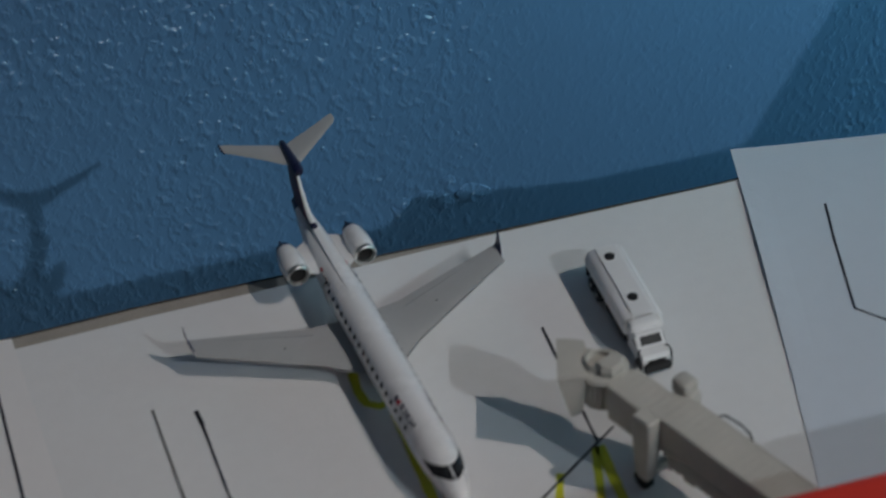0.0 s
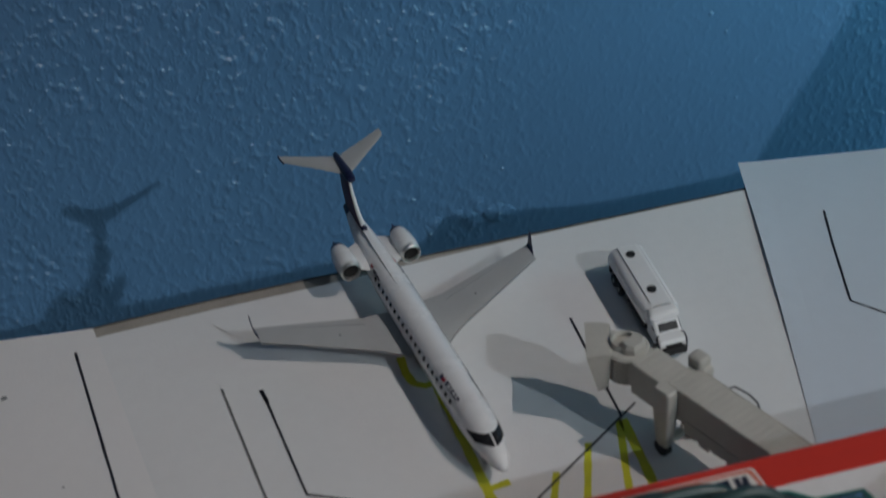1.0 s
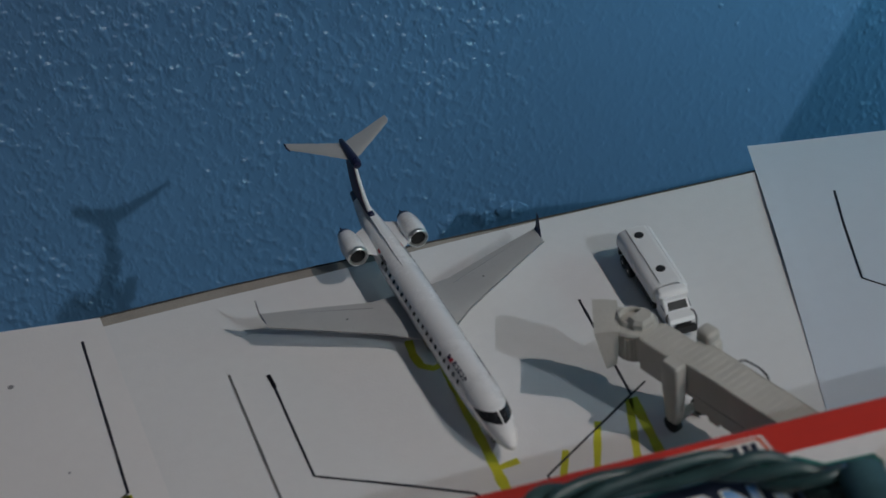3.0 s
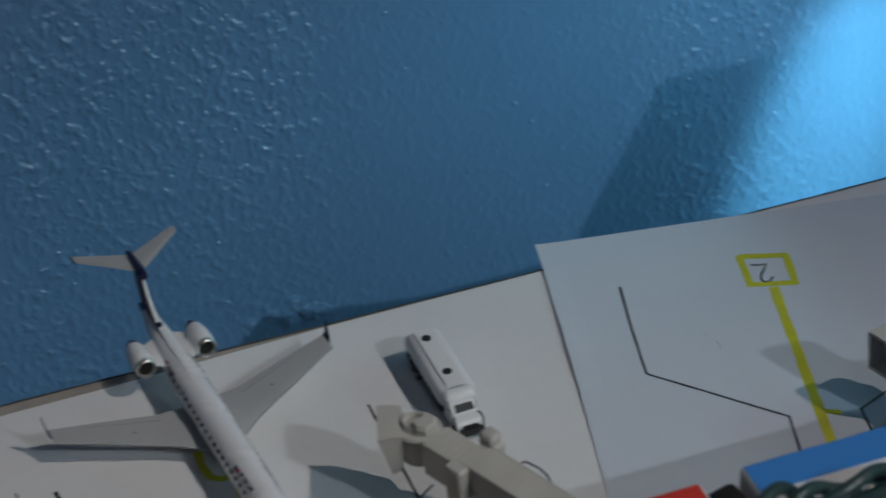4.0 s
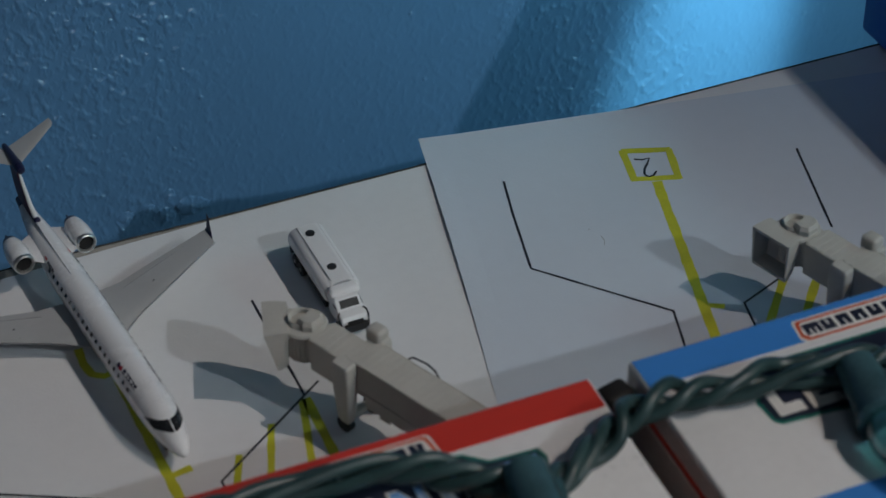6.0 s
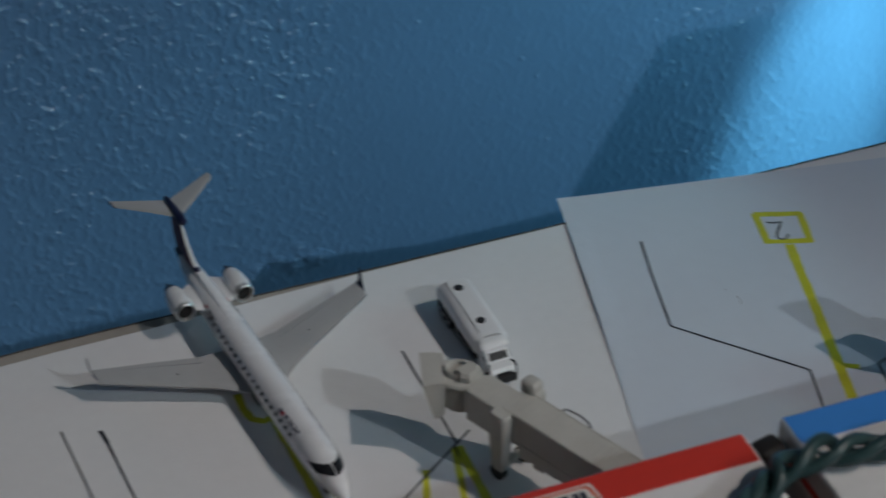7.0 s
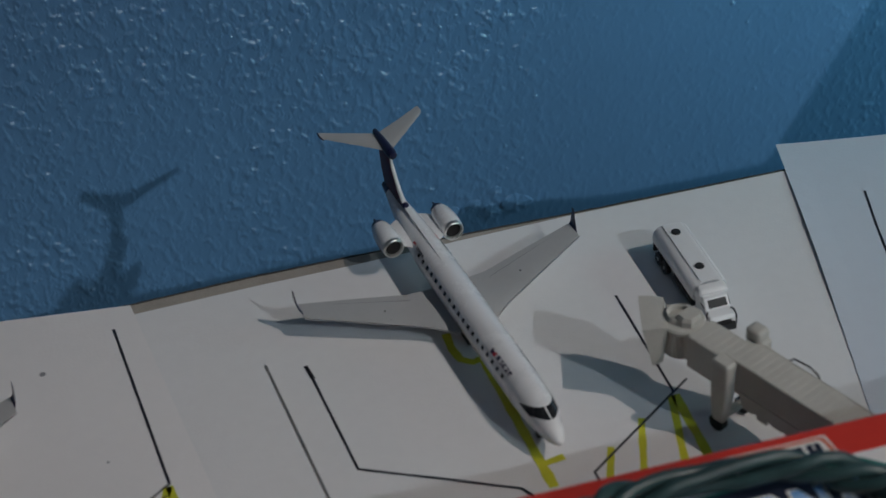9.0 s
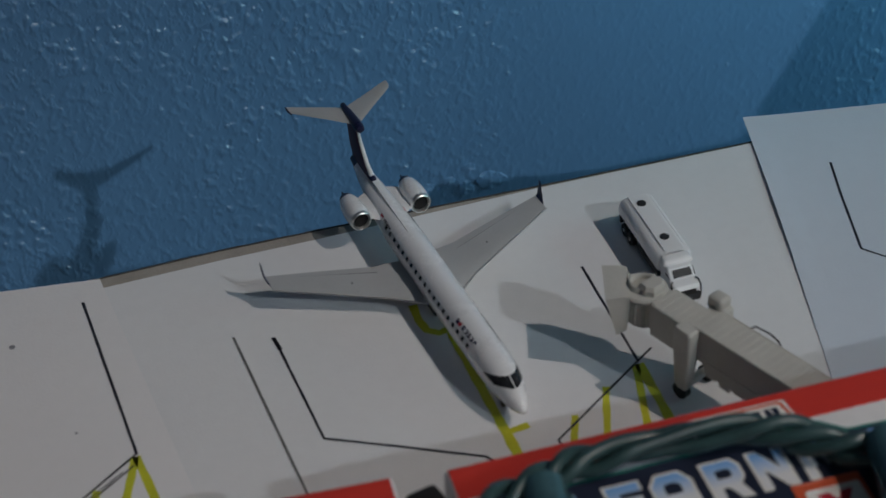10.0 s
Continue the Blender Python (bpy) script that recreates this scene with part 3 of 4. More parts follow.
def model_jet(place, turn, label):
    jet = thing("model_jet", place, label, "model airplane", "parked model jets", turn)
    rings = []
    for s, r, z in FUSE:
        rings.append([V(r * math.sin(2 * math.pi * k / 40), s, z + r * math.cos(2 * math.pi * k / 40)) for k in range(40)])
    fuselage = part("fuselage", loft(bmesh.new(), rings), M_WHITE, jet, "white gloss fuselage", smooth=True)
    part("belly_fairing", turned(bmesh.new(), [(3.7, 0.02), (3.9, 0.16), (4.3, 0.22), (5.2, 0.22), (5.7, 0.16), (5.95, 0.02)], 20, "Y", (0, 0, 0.36)), M_WHITE, jet, smooth=True)
    for side in (-1, 1):
        st = [(side * 0.15, 3.76, 5.62, 0.36, 0.13), (side * 0.34, 3.93, 5.52, 0.38, 0.12), (side * 0.9, 4.36, 5.52, 0.42, 0.085), (side * 2.0, 4.95, 5.79, 0.50, 0.05), (side * 3.09, 5.53, 6.04, 0.575, 0.03)]
        wing = part("wing", airfoil(bmesh.new(), st), M_WING, jet, "light grey swept wing", smooth=True)
        tip = [(side * 3.085, 5.62, 6.03, 0.578, 0.03), (side * 3.135, 5.76, 6.05, 0.62, 0.034, -side * 0.8, 0.5), (side * 3.155, 5.86, 6.06, 0.76, 0.034, -side, 0.1), (side * 3.165, 5.91, 6.05, 0.92, 0.030, -side, 0.1), (side * 3.165, 5.96, 6.03, 0.98, 0.012, -side, 0.1)]
        part("winglet", airfoil(bmesh.new(), tip), M_NAVY, jet, "navy upturned winglet", smooth=True)
        edge = [(side * 0.36, 3.94, 0.395), (side * 0.9, 4.355, 0.425), (side * 2.0, 4.945, 0.503), (side * 3.09, 5.525, 0.577)]
        flap = [(side * 0.9, 5.28, 0.448), (side * 2.0, 5.64, 0.508), (side * 2.7, 5.84, 0.550)]
        part("flap_line", tube(bmesh.new(), flap, 0.006, 5), M_SPOT, wing, "thin dark flap gap")
        part("leading_edge", tube(bmesh.new(), edge, 0.016, 8), M_CHROME, wing, "bare metal leading edge", smooth=True)
        part("wing_vent", turned(bmesh.new(), [(0.0, 0.022), (0.006, 0.018)], 10, "Z", (side * 1.52, 5.12, 0.507)), M_RUBBER, wing)
        # engine pod
        ex, ez = side * 0.682 - 0.015, 0.80
        pod = part("engine_pod", turned(bmesh.new(), [(6.625, 0.222), (6.66, 0.234), (6.81, 0.250), (6.99, 0.250), (7.21, 0.228), (7.37, 0.19)], 28, "Y", (ex, 0, ez), cap=False), M_WHITE, jet, smooth=True)
        part("intake_lip", turned(bmesh.new(), [(6.655, 0.236), (6.62, 0.234), (6.582, 0.222), (6.570, 0.205), (6.578, 0.188), (6.61, 0.172), (6.69, 0.164)], 28, "Y", (ex, 0, ez), cap=False), M_CHROME, pod, "bare metal intake lip", smooth=True)
        part("intake", turned(bmesh.new(), [(6.64, 0.170), (6.78, 0.160), (6.79, 0.02)], 24, "Y", (ex, 0, ez)), M_DARK, pod, "dark intake", smooth=True)
        part("spinner", turned(bmesh.new(), [(6.72, 0.004), (6.74, 0.022), (6.79, 0.035)], 14, "Y", (ex, 0, ez)), M_CHROME, pod, smooth=True)
        part("exhaust", turned(bmesh.new(), [(7.35, 0.192), (7.37, 0.178), (7.49, 0.150), (7.53, 0.085), (7.62, 0.045), (7.74, 0.010)], 24, "Y", (ex, 0, ez)), M_NAVY, pod, "dark exhaust cone", smooth=True)
        part("pylon", airfoil(bmesh.new(), [(side * 0.18, 6.42, 7.62, 0.75, 0.11), (side * 0.54, 6.64, 7.36, 0.79, 0.10)]), M_WHITE, jet, smooth=True)
        # tailplane
        span = 1.15 if side < 0 else 1.11
        st = [(0.01 + side * 0.02, 8.40, 9.16, 1.92, 0.06), (0.02 + side * 0.54, 8.86, 9.38, 1.945, 0.045), (0.03 + side * span, 9.37, 9.66, 1.965, 0.030), (0.03 + side * (span + 0.045), 9.48, 9.66, 1.968, 0.015)]
        plane = part("tailplane", airfoil(bmesh.new(), st), M_WING, jet, "light grey tailplane", smooth=True)
        if side < 0:
            part("tip_cap", tube(bmesh.new(), [(0.03 - span - 0.02, 9.36, 1.964), (0.03 - span - 0.05, 9.50, 1.968), (0.03 - span - 0.05, 9.66, 1.97)], [0.016, 0.020, 0.018], 8), M_NAVY, plane, "dark tip edge", smooth=True)
        # cockpit windows and cabin windows
        decal("windshield", 0.475, 0.765, side * 3, side * 68, M_GLASSY, fuselage, 4, 12, 0.42, "black printed windshield", 0.005, 2.0, -0.4)
        for k in range(19):
            s = 1.95 + k * 0.232
            decal("cabin_window", s, s + 0.092, side * 54.5, side * 67, M_GLASSY, fuselage, 1, 2)
        decal("cabin_door", 1.42, 1.60, side * 50, side * 82, M_WHITE, fuselage, 2, 5, out=0.003)
        far = 16 if side > 0 else 0
        # printed airline mark: a red wedge, then five plain dark blocks with a pale notch
        for k in range(4):
            decal("logo_mark", 2.48 + 0.05 * k, 2.53 + 0.05 * k, side * (46 + far), side * (42 + far - 3.5 * (3 - k if k < 2 else k)), M_RED if side < 0 and k < 2 else M_NAVY, fuselage, 1, 2, label="airline mark")
        for k in range(5):
            s = 1.82 + k * 0.128
            decal("lettering_bar", s, s + 0.095, side * (44 + far), side * (30 + far), M_NAVY, fuselage, 1, 2)
            decal("lettering_gap", s + (0.035 if k % 2 else 0.0), s + (0.095 if k % 2 else 0.06), side * (42.5 + far - 4 * (k % 3)), side * (37 + far - 4 * (k % 2)), M_WHITE, fuselage, 1, 1, out=0.008)
        for k in range(6):
            decal("registration_bar", 6.03 + 0.062 * k, 6.07 + 0.062 * k, side * 54, side * 45, M_NAVY, fuselage, 1, 1)
        decal("flag_mark", 6.45, 6.58, side * 52, side * 44, M_RED, fuselage, 1, 1)
        # main gear
        part("gear_bay", block(bmesh.new(), (side * 0.20, 4.05, 0.17), (0.12, 0.50, 0.12), 0.03), M_RUBBER, jet, "dark belly gear bay")
        gear = part("main_gear", block(bmesh.new(), (side * 0.5, 5.05, 0.22), (0.05, 0.05, 0.28), 0.01), M_CHROME, jet)
        for dx in (-0.06, 0.06):
            part("wheel", turned(bmesh.new(), [(-0.03, 0.06), (-0.025, 0.10), (0.025, 0.10), (0.03, 0.06)], 18, "X", (side * 0.5 + dx, 5.05, 0.10)), M_RUBBER, gear, smooth=True)
    # fin, bullet and dorsal ridge
    fin = [(-0.01, 7.50, 8.80, 0.88, 0.105), (-0.02, 7.90, 8.92, 1.22, 0.100), (-0.01, 8.28, 9.03, 1.66, 0.085), (-0.005, 8.40, 9.06, 1.88, 0.065)]
    rings = []
    for x, le, te, z, th in fin:
        ring = []
        for k in range(20):
            f = k / 10 if k < 10 else (20 - k) / 10
            prof = 2.2 * (math.sqrt(f + 0.001) * 0.55 - 0.33 * f - 0.21 * f * f) * th
            ring.append(V(x + (prof if k < 10 else -prof), le + (te - le) * f, z))
        rings.append(ring)
    tail = part("fin", loft(bmesh.new(), rings), M_FIN, jet, "dark navy and plum tail fin", smooth=True)
    part("fin_leading_edge", tube(bmesh.new(), [(-0.01, 7.60, 1.01), (-0.02, 7.90, 1.24), (-0.01, 8.24, 1.60), (-0.005, 8.35, 1.80)], [0.060, 0.050, 0.040, 0.028], 8), M_WHITE, tail, "white leading edge", smooth=True)
    part("ram_inlet", turned(bmesh.new(), [(7.54, 0.05), (7.57, 0.070), (7.78, 0.06), (8.08, 0.02)], 14, "Y", (-0.01, 0, 1.03)), M_NAVY, tail, smooth=True)
    part("bullet", turned(bmesh.new(), [(8.14, 0.02), (8.17, 0.085), (8.26, 0.112), (8.48, 0.108), (8.84, 0.088), (9.1, 0.066), (9.22, 0.058), (9.27, 0.02)], 18, "Y", (-0.005, 0, 1.95)), M_NAVY, tail, "navy bullet fairing", smooth=True)
    part("tail_cone", turned(bmesh.new(), [(8.46, 0.125), (8.66, 0.10), (8.80, 0.08), (8.84, 0.03)], 16, "Y", (0, 0, 0.80)), M_NAVY, jet, "dark tail cone", smooth=True)
    rings = [[V(-w, s, 0.93), V(w, s, 0.93), V(w * 0.8, s, z), V(-w * 0.8, s, z)] for s, w, z in ((5.50, 0.015, 0.962), (5.72, 0.055, 0.985), (6.7, 0.065, 1.0), (7.6, 0.065, 1.01))]
    part("dorsal_ridge", loft(bmesh.new(), rings), M_WHITE, fuselage, "flat-topped white spine")
    nose = part("nose_gear", block(bmesh.new(), (0, 0.95, 0.18), (0.035, 0.035, 0.22), 0.008), M_CHROME, jet)
    for dx in (-0.035, 0.035):
        part("wheel", turned(bmesh.new(), [(-0.022, 0.05), (-0.018, 0.085), (0.018, 0.085), (0.022, 0.05)], 16, "X", (dx - 0.06, 0.90, 0.085)), M_RUBBER, nose, smooth=True)
    part("gear_door", block(bmesh.new(), (-0.10, 0.80, 0.20), (0.14, 0.16, 0.12), 0.02), M_RUBBER, nose)
    return jet


JET_TURN = 7.316
jet = model_jet((-2.663, -7.383, TOP + 0.012), JET_TURN, "white model regional jet with grey wings on the paper apron")
turn2 = radians(JET_TURN)
tip = Vector((3.1 * math.cos(turn2) - 5.8 * math.sin(turn2), 3.1 * math.sin(turn2) + 5.8 * math.cos(turn2)))
jet2 = copy_thing(jet, pose((-12.42 - tip.x) * CM, (-3.02 - tip.y) * CM, (TOP + 0.03) * CM, 0, 0, JET_TURN))
jet2["label"] = "second white model jet with grey wings beside the first stand"


# ---- the tanker ----
def tank_truck(place, turn):
    t = thing("tank_truck", place, "white model fuel tank truck with black hatches on the paper apron", "model truck", "", turn)
    rings = []
    for y, k in ((0.0, 0.72), (0.02, 0.92), (0.07, 1.0), (2.05, 1.0), (2.10, 0.95), (2.12, 0.75)):
        ring = []
        for i in range(32):
            a = 2 * math.pi * i / 32
            c, s = math.cos(a), math.sin(a)
            ring.append(V(0.40 * k * math.copysign(abs(c) ** 0.68, c), -y, 0.54 + 0.245 * k * math.copysign(abs(s) ** 0.68, s)))
        rings.append(ring)
    tank = part("tank", loft(bmesh.new(), rings), M_TRUCK, t, "white rounded tank body", smooth=True)
    part("walkway", block(bmesh.new(), (0.02, -1.05, 0.782), (0.40, 1.98, 0.010), 0.004), M_TRUCK, tank)
    part("groove", block(bmesh.new(), (-0.195, -1.02, 0.788), (0.012, 1.9, 0.006)), M_SPOT, tank, "thin grey groove")
    part("side_bead", tube(bmesh.new(), [(0.29, -0.07, 0.738), (0.292, -1.0, 0.740), (0.29, -2.05, 0.738)], 0.020, 8), M_TRUCK, tank, smooth=True)
    for y in (0.36, 1.58):
        part("hatch", turned(bmesh.new(), [(0.785, 0.10), (0.806, 0.10), (0.812, 0.085)], 22, "Z", (0.0, -y, 0)), M_RUBBER, tank, "black round hatch", smooth=True)
    part("chassis", block(bmesh.new(), (0, -1.51, 0.20), (0.46, 2.92, 0.13), 0.02), M_RUBBER, t, "black chassis")
    # cab: shroud against the tank, sloping windshield, short flat bonnet
    side_line = [(2.13, 0.16), (2.13, 0.68), (2.46, 0.65), (2.62, 0.48), (2.82, 0.44), (2.88, 0.38), (2.90, 0.18)]
    bm = loft(bmesh.new(), [[V(x, -y, 0.16 + (z - 0.16) * k) for y, z in side_line] for x, k in ((-0.31, 0.93), (-0.28, 1.0), (0.21, 1.0), (0.235, 0.93))])
    cab = part("cab", bm, M_TRUCK, t, "white cab")
    bm = bmesh.new()
    loft(bm, [[V(sx * w, -y0, z) for sx, y0 in ((-1, 2.11), (1, 2.11), (1, yf), (-1, yf))] for z, w, yf in ((0.50, 0.33, 2.18), (0.64, 0.335, 2.36), (0.71, 0.32, 2.36), (0.755, 0.29, 2.31), (0.78, 0.24, 2.20))])
    bmesh.ops.translate(bm, verts=bm.verts, vec=V(-0.02, 0, 0))
    bmesh.ops.bevel(bm, geom=list(bm.edges), offset=0.055 * CM, segments=4, affect="EDGES", profile=0.5)
    part("roof_fairing", bm, M_TRUCK, cab, smooth=True)
    bm = loft(bmesh.new(), [[V(-0.025 - w, -y, z), V(w - 0.025, -y, z), V(w - 0.025, -y - 0.012, z + 0.010), V(-0.025 - w, -y - 0.012, z + 0.010)] for z, w, y in ((0.505, 0.205, 2.602), (0.628, 0.195, 2.482))])
    part("windshield", bm, M_SMOKED, cab, "dark windshield")
    for side in (-1, 1):
        bm = loft(bmesh.new(), [[V(side * w, -y, z) for y in (2.36, f)] + [V(side * (w + 0.008), -y, z) for y in (f, 2.36)] for z, w, f in ((0.48, 0.305 if side < 0 else 0.25, 2.58), (0.60, 0.296 if side < 0 else 0.24, 2.48))])
        part("side_window", bm, M_SMOKED, cab)
        part("mirror", tube(bmesh.new(), [(side * 0.25 - 0.04, -2.68, 0.49), (side * 0.30 - 0.04, -2.73, 0.47), (side * 0.315 - 0.04, -2.82, 0.40), (side * 0.29 - 0.04, -2.90, 0.24)], 0.019, 6), M_RUBBER, cab, "black mirror arm", smooth=True)
        for y in (0.32, 0.64, 2.72):
            wheel = part("wheel", turned(bmesh.new(), [(-0.055, 0.08), (-0.05, 0.15), (0.05, 0.15), (0.055, 0.08), (0.045, 0.05)], 20, "X", (side * (0.32 if y < 2 else 0.265) - (0 if y < 2 else 0.035), -y, 0.15)), M_RUBBER, t, smooth=True)
            part("hub", turned(bmesh.new(), [(side * 0.045, 0.05), (side * 0.062, 0.04), (side * 0.066, 0.01)], 12, "X", (side * (0.32 if y < 2 else 0.265) - (0 if y < 2 else 0.035), -y, 0.15)), M_CHROME, wheel)
        part("mudguard", block(bmesh.new(), (side * 0.30, -0.06, 0.27), (0.12, 0.08, 0.18), 0.01), M_RUBBER, t)
        part("side_tank", block(bmesh.new(), (side * 0.28, -1.5, 0.20), (0.12, 1.0, 0.16), 0.03), M_RUBBER, t)
    part("bumper", block(bmesh.new(), (-0.035, -2.92, 0.22), (0.50, 0.09, 0.18), 0.02), M_RUBBER, t, "black front bumper")
    part("grille", block(bmesh.new(), (-0.035, -2.905, 0.35), (0.34, 0.03, 0.06), 0.008), M_RUBBER, cab)
    return t


tank_truck((1.55, -1.92, TOP + 0.012), 2.2)


# ---- the passenger bridges ----
def passenger_bridge(head, heading, cab_turn, length, label, hood_w=0.46, sill=0.72):
    """head: the middle of the rotunda (cm); the tunnel runs along the local +y, turned by heading."""
    b = thing("passenger_bridge", (head[0], head[1], TOP + 0.014), label, "model jet bridge", "passenger bridges", heading)
    zt, zb = 1.86, 1.10
    # rotunda with its bellows and raised ring
    rot = part("rotunda", turned(bmesh.new(), [(zb + 0.02, 0.33), (zb + 0.06, 0.37), (zt - 0.14, 0.37), (zt - 0.09, 0.44), (zt - 0.02, 0.45), (zt + 0.02, 0.42)], 32, "Z", (0.07, 0.14, 0)), M_PLASTIC, b, smooth=True)
    for k in range(26):
        a = radians(k * 360 / 26)
        part("bellows_rib", block(bmesh.new(), (0.07 + 0.37 * math.cos(a), 0.14 + 0.37 * math.sin(a), (zt + zb) / 2 - 0.03), (0.05, 0.042, zt - zb - 0.26), 0.012, 1, turn=math.degrees(a)), M_PLASTIC, rot)
    part("roof_ring", turned(bmesh.new(), [(zt, 0.30), (zt + 0.05, 0.28), (zt + 0.11, 0.268), (zt + 0.13, 0.248), (zt + 0.115, 0.222), (zt + 0.01, 0.205)], 32, "Z", (0.07, 0.06, 0), cap=False), M_PLASTIC, rot, "raised round roof ring", smooth=True)
    part("ring_plug", loft(bmesh.new(), [[V(0.05 + x * k, 0.30 + y * k, z) for x, y in ((-0.24, -0.16), (0.20, -0.16), (0.24, 0.04), (0.14, 0.19), (-0.14, 0.19), (-0.26, 0.06))] for z, k in ((zt - 0.02, 1.0), (zt + 0.15, 1.04), (zt + 0.23, 0.82))]), M_PLASTIC, rot)
    # cab hood, open at its end; the roof reaches back further than the sill
    rings = []
    for xt, xb, w, wb, lo, hi in ((-0.02, 0.02, 0.30, 0.28, zb + 0.08, zt - 0.06), (0.24, 0.34, 0.34, 0.30, zb + 0.06, zt - 0.02), (0.27, sill * 0.61, hood_w - 0.03, hood_w - 0.08, zb - 0.06, zt + 0.04), (0.46, sill * 0.78, hood_w - 0.015, hood_w - 0.05, zb - 0.10, zt + 0.065), (0.75, sill, hood_w + 0.02, hood_w - 0.02, zb - 0.12, zt + 0.05)):
        rings.append([V(-xb, -wb, lo), V(-xb, wb, lo), V(-xt, w, hi), V(-xt, -w, hi)])
    for xt, xb, w, lo, hi in ((0.745, sill - 0.005, hood_w - 0.05, zb - 0.06, zt - 0.02), (0.34, sill * 0.58, hood_w - 0.12, zb + 0.02, zt - 0.05)):
        rings.append([V(-xb, -w, lo), V(-xb, w, lo), V(-xt, w, hi), V(-xt, -w, hi)])
    bm = loft(bmesh.new(), rings)
    bmesh.ops.bevel(bm, geom=[e for e in bm.edges if len(e.link_faces) == 2 and e.calc_face_angle(0) > 0.9], offset=0.042 * CM, segments=3, affect="EDGES", profile=0.5)
    bmesh.ops.rotate(bm, verts=bm.verts, cent=(0, 0, 0), matrix=Matrix.Rotation(radians(cab_turn), 3, "Z"))
    part("cab_hood", bm, M_PLASTIC, b, "open square cab hood", smooth=True)
    # inner and outer tunnel, each with a stepped skirt
    mid = 1.45
    inner = part("tunnel", block(bmesh.new(), (0.03, (mid + 0.72) / 2 , (zt + zb) / 2 + 0.02), (0.70, mid - 0.42, zt - zb), 0.03), M_PLASTIC, b, "ribbed inner tunnel section")
    part("neck", block(bmesh.new(), (0.03, 0.40, (zt + zb) / 2 + 0.04), (0.56, 0.5, zt - zb - 0.08), 0.03), M_PLASTIC, inner)
    outer = part("tunnel", block(bmesh.new(), (-0.09, (mid + length) / 2, (zt + zb) / 2 + 0.03), (0.74, length - mid, zt - zb), 0.03), M_PLASTIC, b, "ribbed outer tunnel section")
    part("skirt", block(bmesh.new(), (-0.09, (mid + length) / 2 + 0.2, zb - 0.08), (0.64, length - mid - 0.4, 0.34), 0.03), M_PLASTIC, outer)
    for k in range(int((length - mid - 0.5) / 0.36)):
        drop = (0.05, 0.10, 0.03, 0.08)[k % 4]
        part("skirt_step", block(bmesh.new(), (-0.09, mid + 0.55 + 0.36 * k, zb - 0.25 - drop / 2), (0.60, 0.26, drop + 0.02), 0.015), M_PLASTIC, outer)
    y = 0.62
    while y < length - 0.1:
        near = y < mid
        part("roof_rib", block(bmesh.new(), (0.03 if near else -0.09, y, zt + (0.021 if near else 0.031)), (0.60 if near else 0.66, 0.090, 0.0135), 0.006, 2), M_PLASTIC, inner if near else outer)
        y += 0.168
    for side in (-1, 1):
        part("side_rail", block(bmesh.new(), (-0.09 + side * 0.375, (mid + length) / 2, zb + 0.12), (0.03, length - mid - 0.1, 0.06), 0.01), M_PLASTIC, outer)
        part("roof_edge", block(bmesh.new(), (-0.09 + side * 0.355, (mid + length) / 2, zt + 0.032), (0.03, length - mid - 0.06, 0.022), 0.008), M_PLASTIC, outer)
        # lift columns
        cx = 0.42 if side > 0 else -0.54
        rings = []
        for z, hx, hy in ((0.30, 0.08, 0.12), (0.42, 0.11, 0.16), (1.2, 0.145, 0.21), (1.78, 0.155, 0.22), (1.88, 0.15, 0.215), (1.92, 0.12, 0.18)):
            lean = max(0.0, (1.3 - z) / 0.9)
            rings.append([V(cx - side * 0.09 * lean + hx * math.copysign(abs(math.cos(a)) ** 0.35, math.cos(a)), mid + 0.10 - 0.10 * lean + hy * math.copysign(abs(math.sin(a)) ** 0.35, math.sin(a)), z) for a in [2 * math.pi * i / 20 for i in range(20)]])
        col = part("lift_column", loft(bmesh.new(), rings), M_PLASTIC, b, "tall lift column", smooth=True)
        if side < 0:
            part("column_cap", block(bmesh.new(), (cx, mid + 0.05, 1.96), (0.34, 0.38, 0.34), 0.09, 3), M_PLASTIC, col, smooth=True)
        part("wheel", turned(bmesh.new(), [(-0.08, 0.09), (-0.07, 0.18), (0.07, 0.18), (0.08, 0.09)], 22, "X", (0.29 if side > 0 else -0.42, mid - 0.07, 0.18)), M_RUBBER, b, "black bogie wheel", smooth=True)
    part("bogie", block(bmesh.new(), (-0.07, mid, 0.34), (0.74, 0.16, 0.12), 0.03), M_PLASTIC, b)
    # thin service rail on the far side
    part("stair_rail", tube(bmesh.new(), [(-0.46, 2.30, 1.82), (-0.57, 2.40, 1.88), (-0.62, 2.72, 1.86), (-0.62, 2.92, 1.80), (-0.60, 3.02, 1.70), (-0.46, 3.04, 1.62)], 0.020, 6), M_RUBBER, outer, "thin dark stair rail", smooth=True)
    return b


H1 = math.degrees(math.atan2(-0.425, -0.905))
passenger_bridge((0.17, -5.98), H1, 139.0, 5.2, "warm grey plastic passenger bridge reaching from the boxes to the jet", 0.50, 0.53)
passenger_bridge((10.24, -7.18), -160.7, 180, 4.3, "warm grey plastic passenger bridge with open hood at stand two")


# ---- the toy car boxes that stand for the terminal ----
BOX_H = 3.2


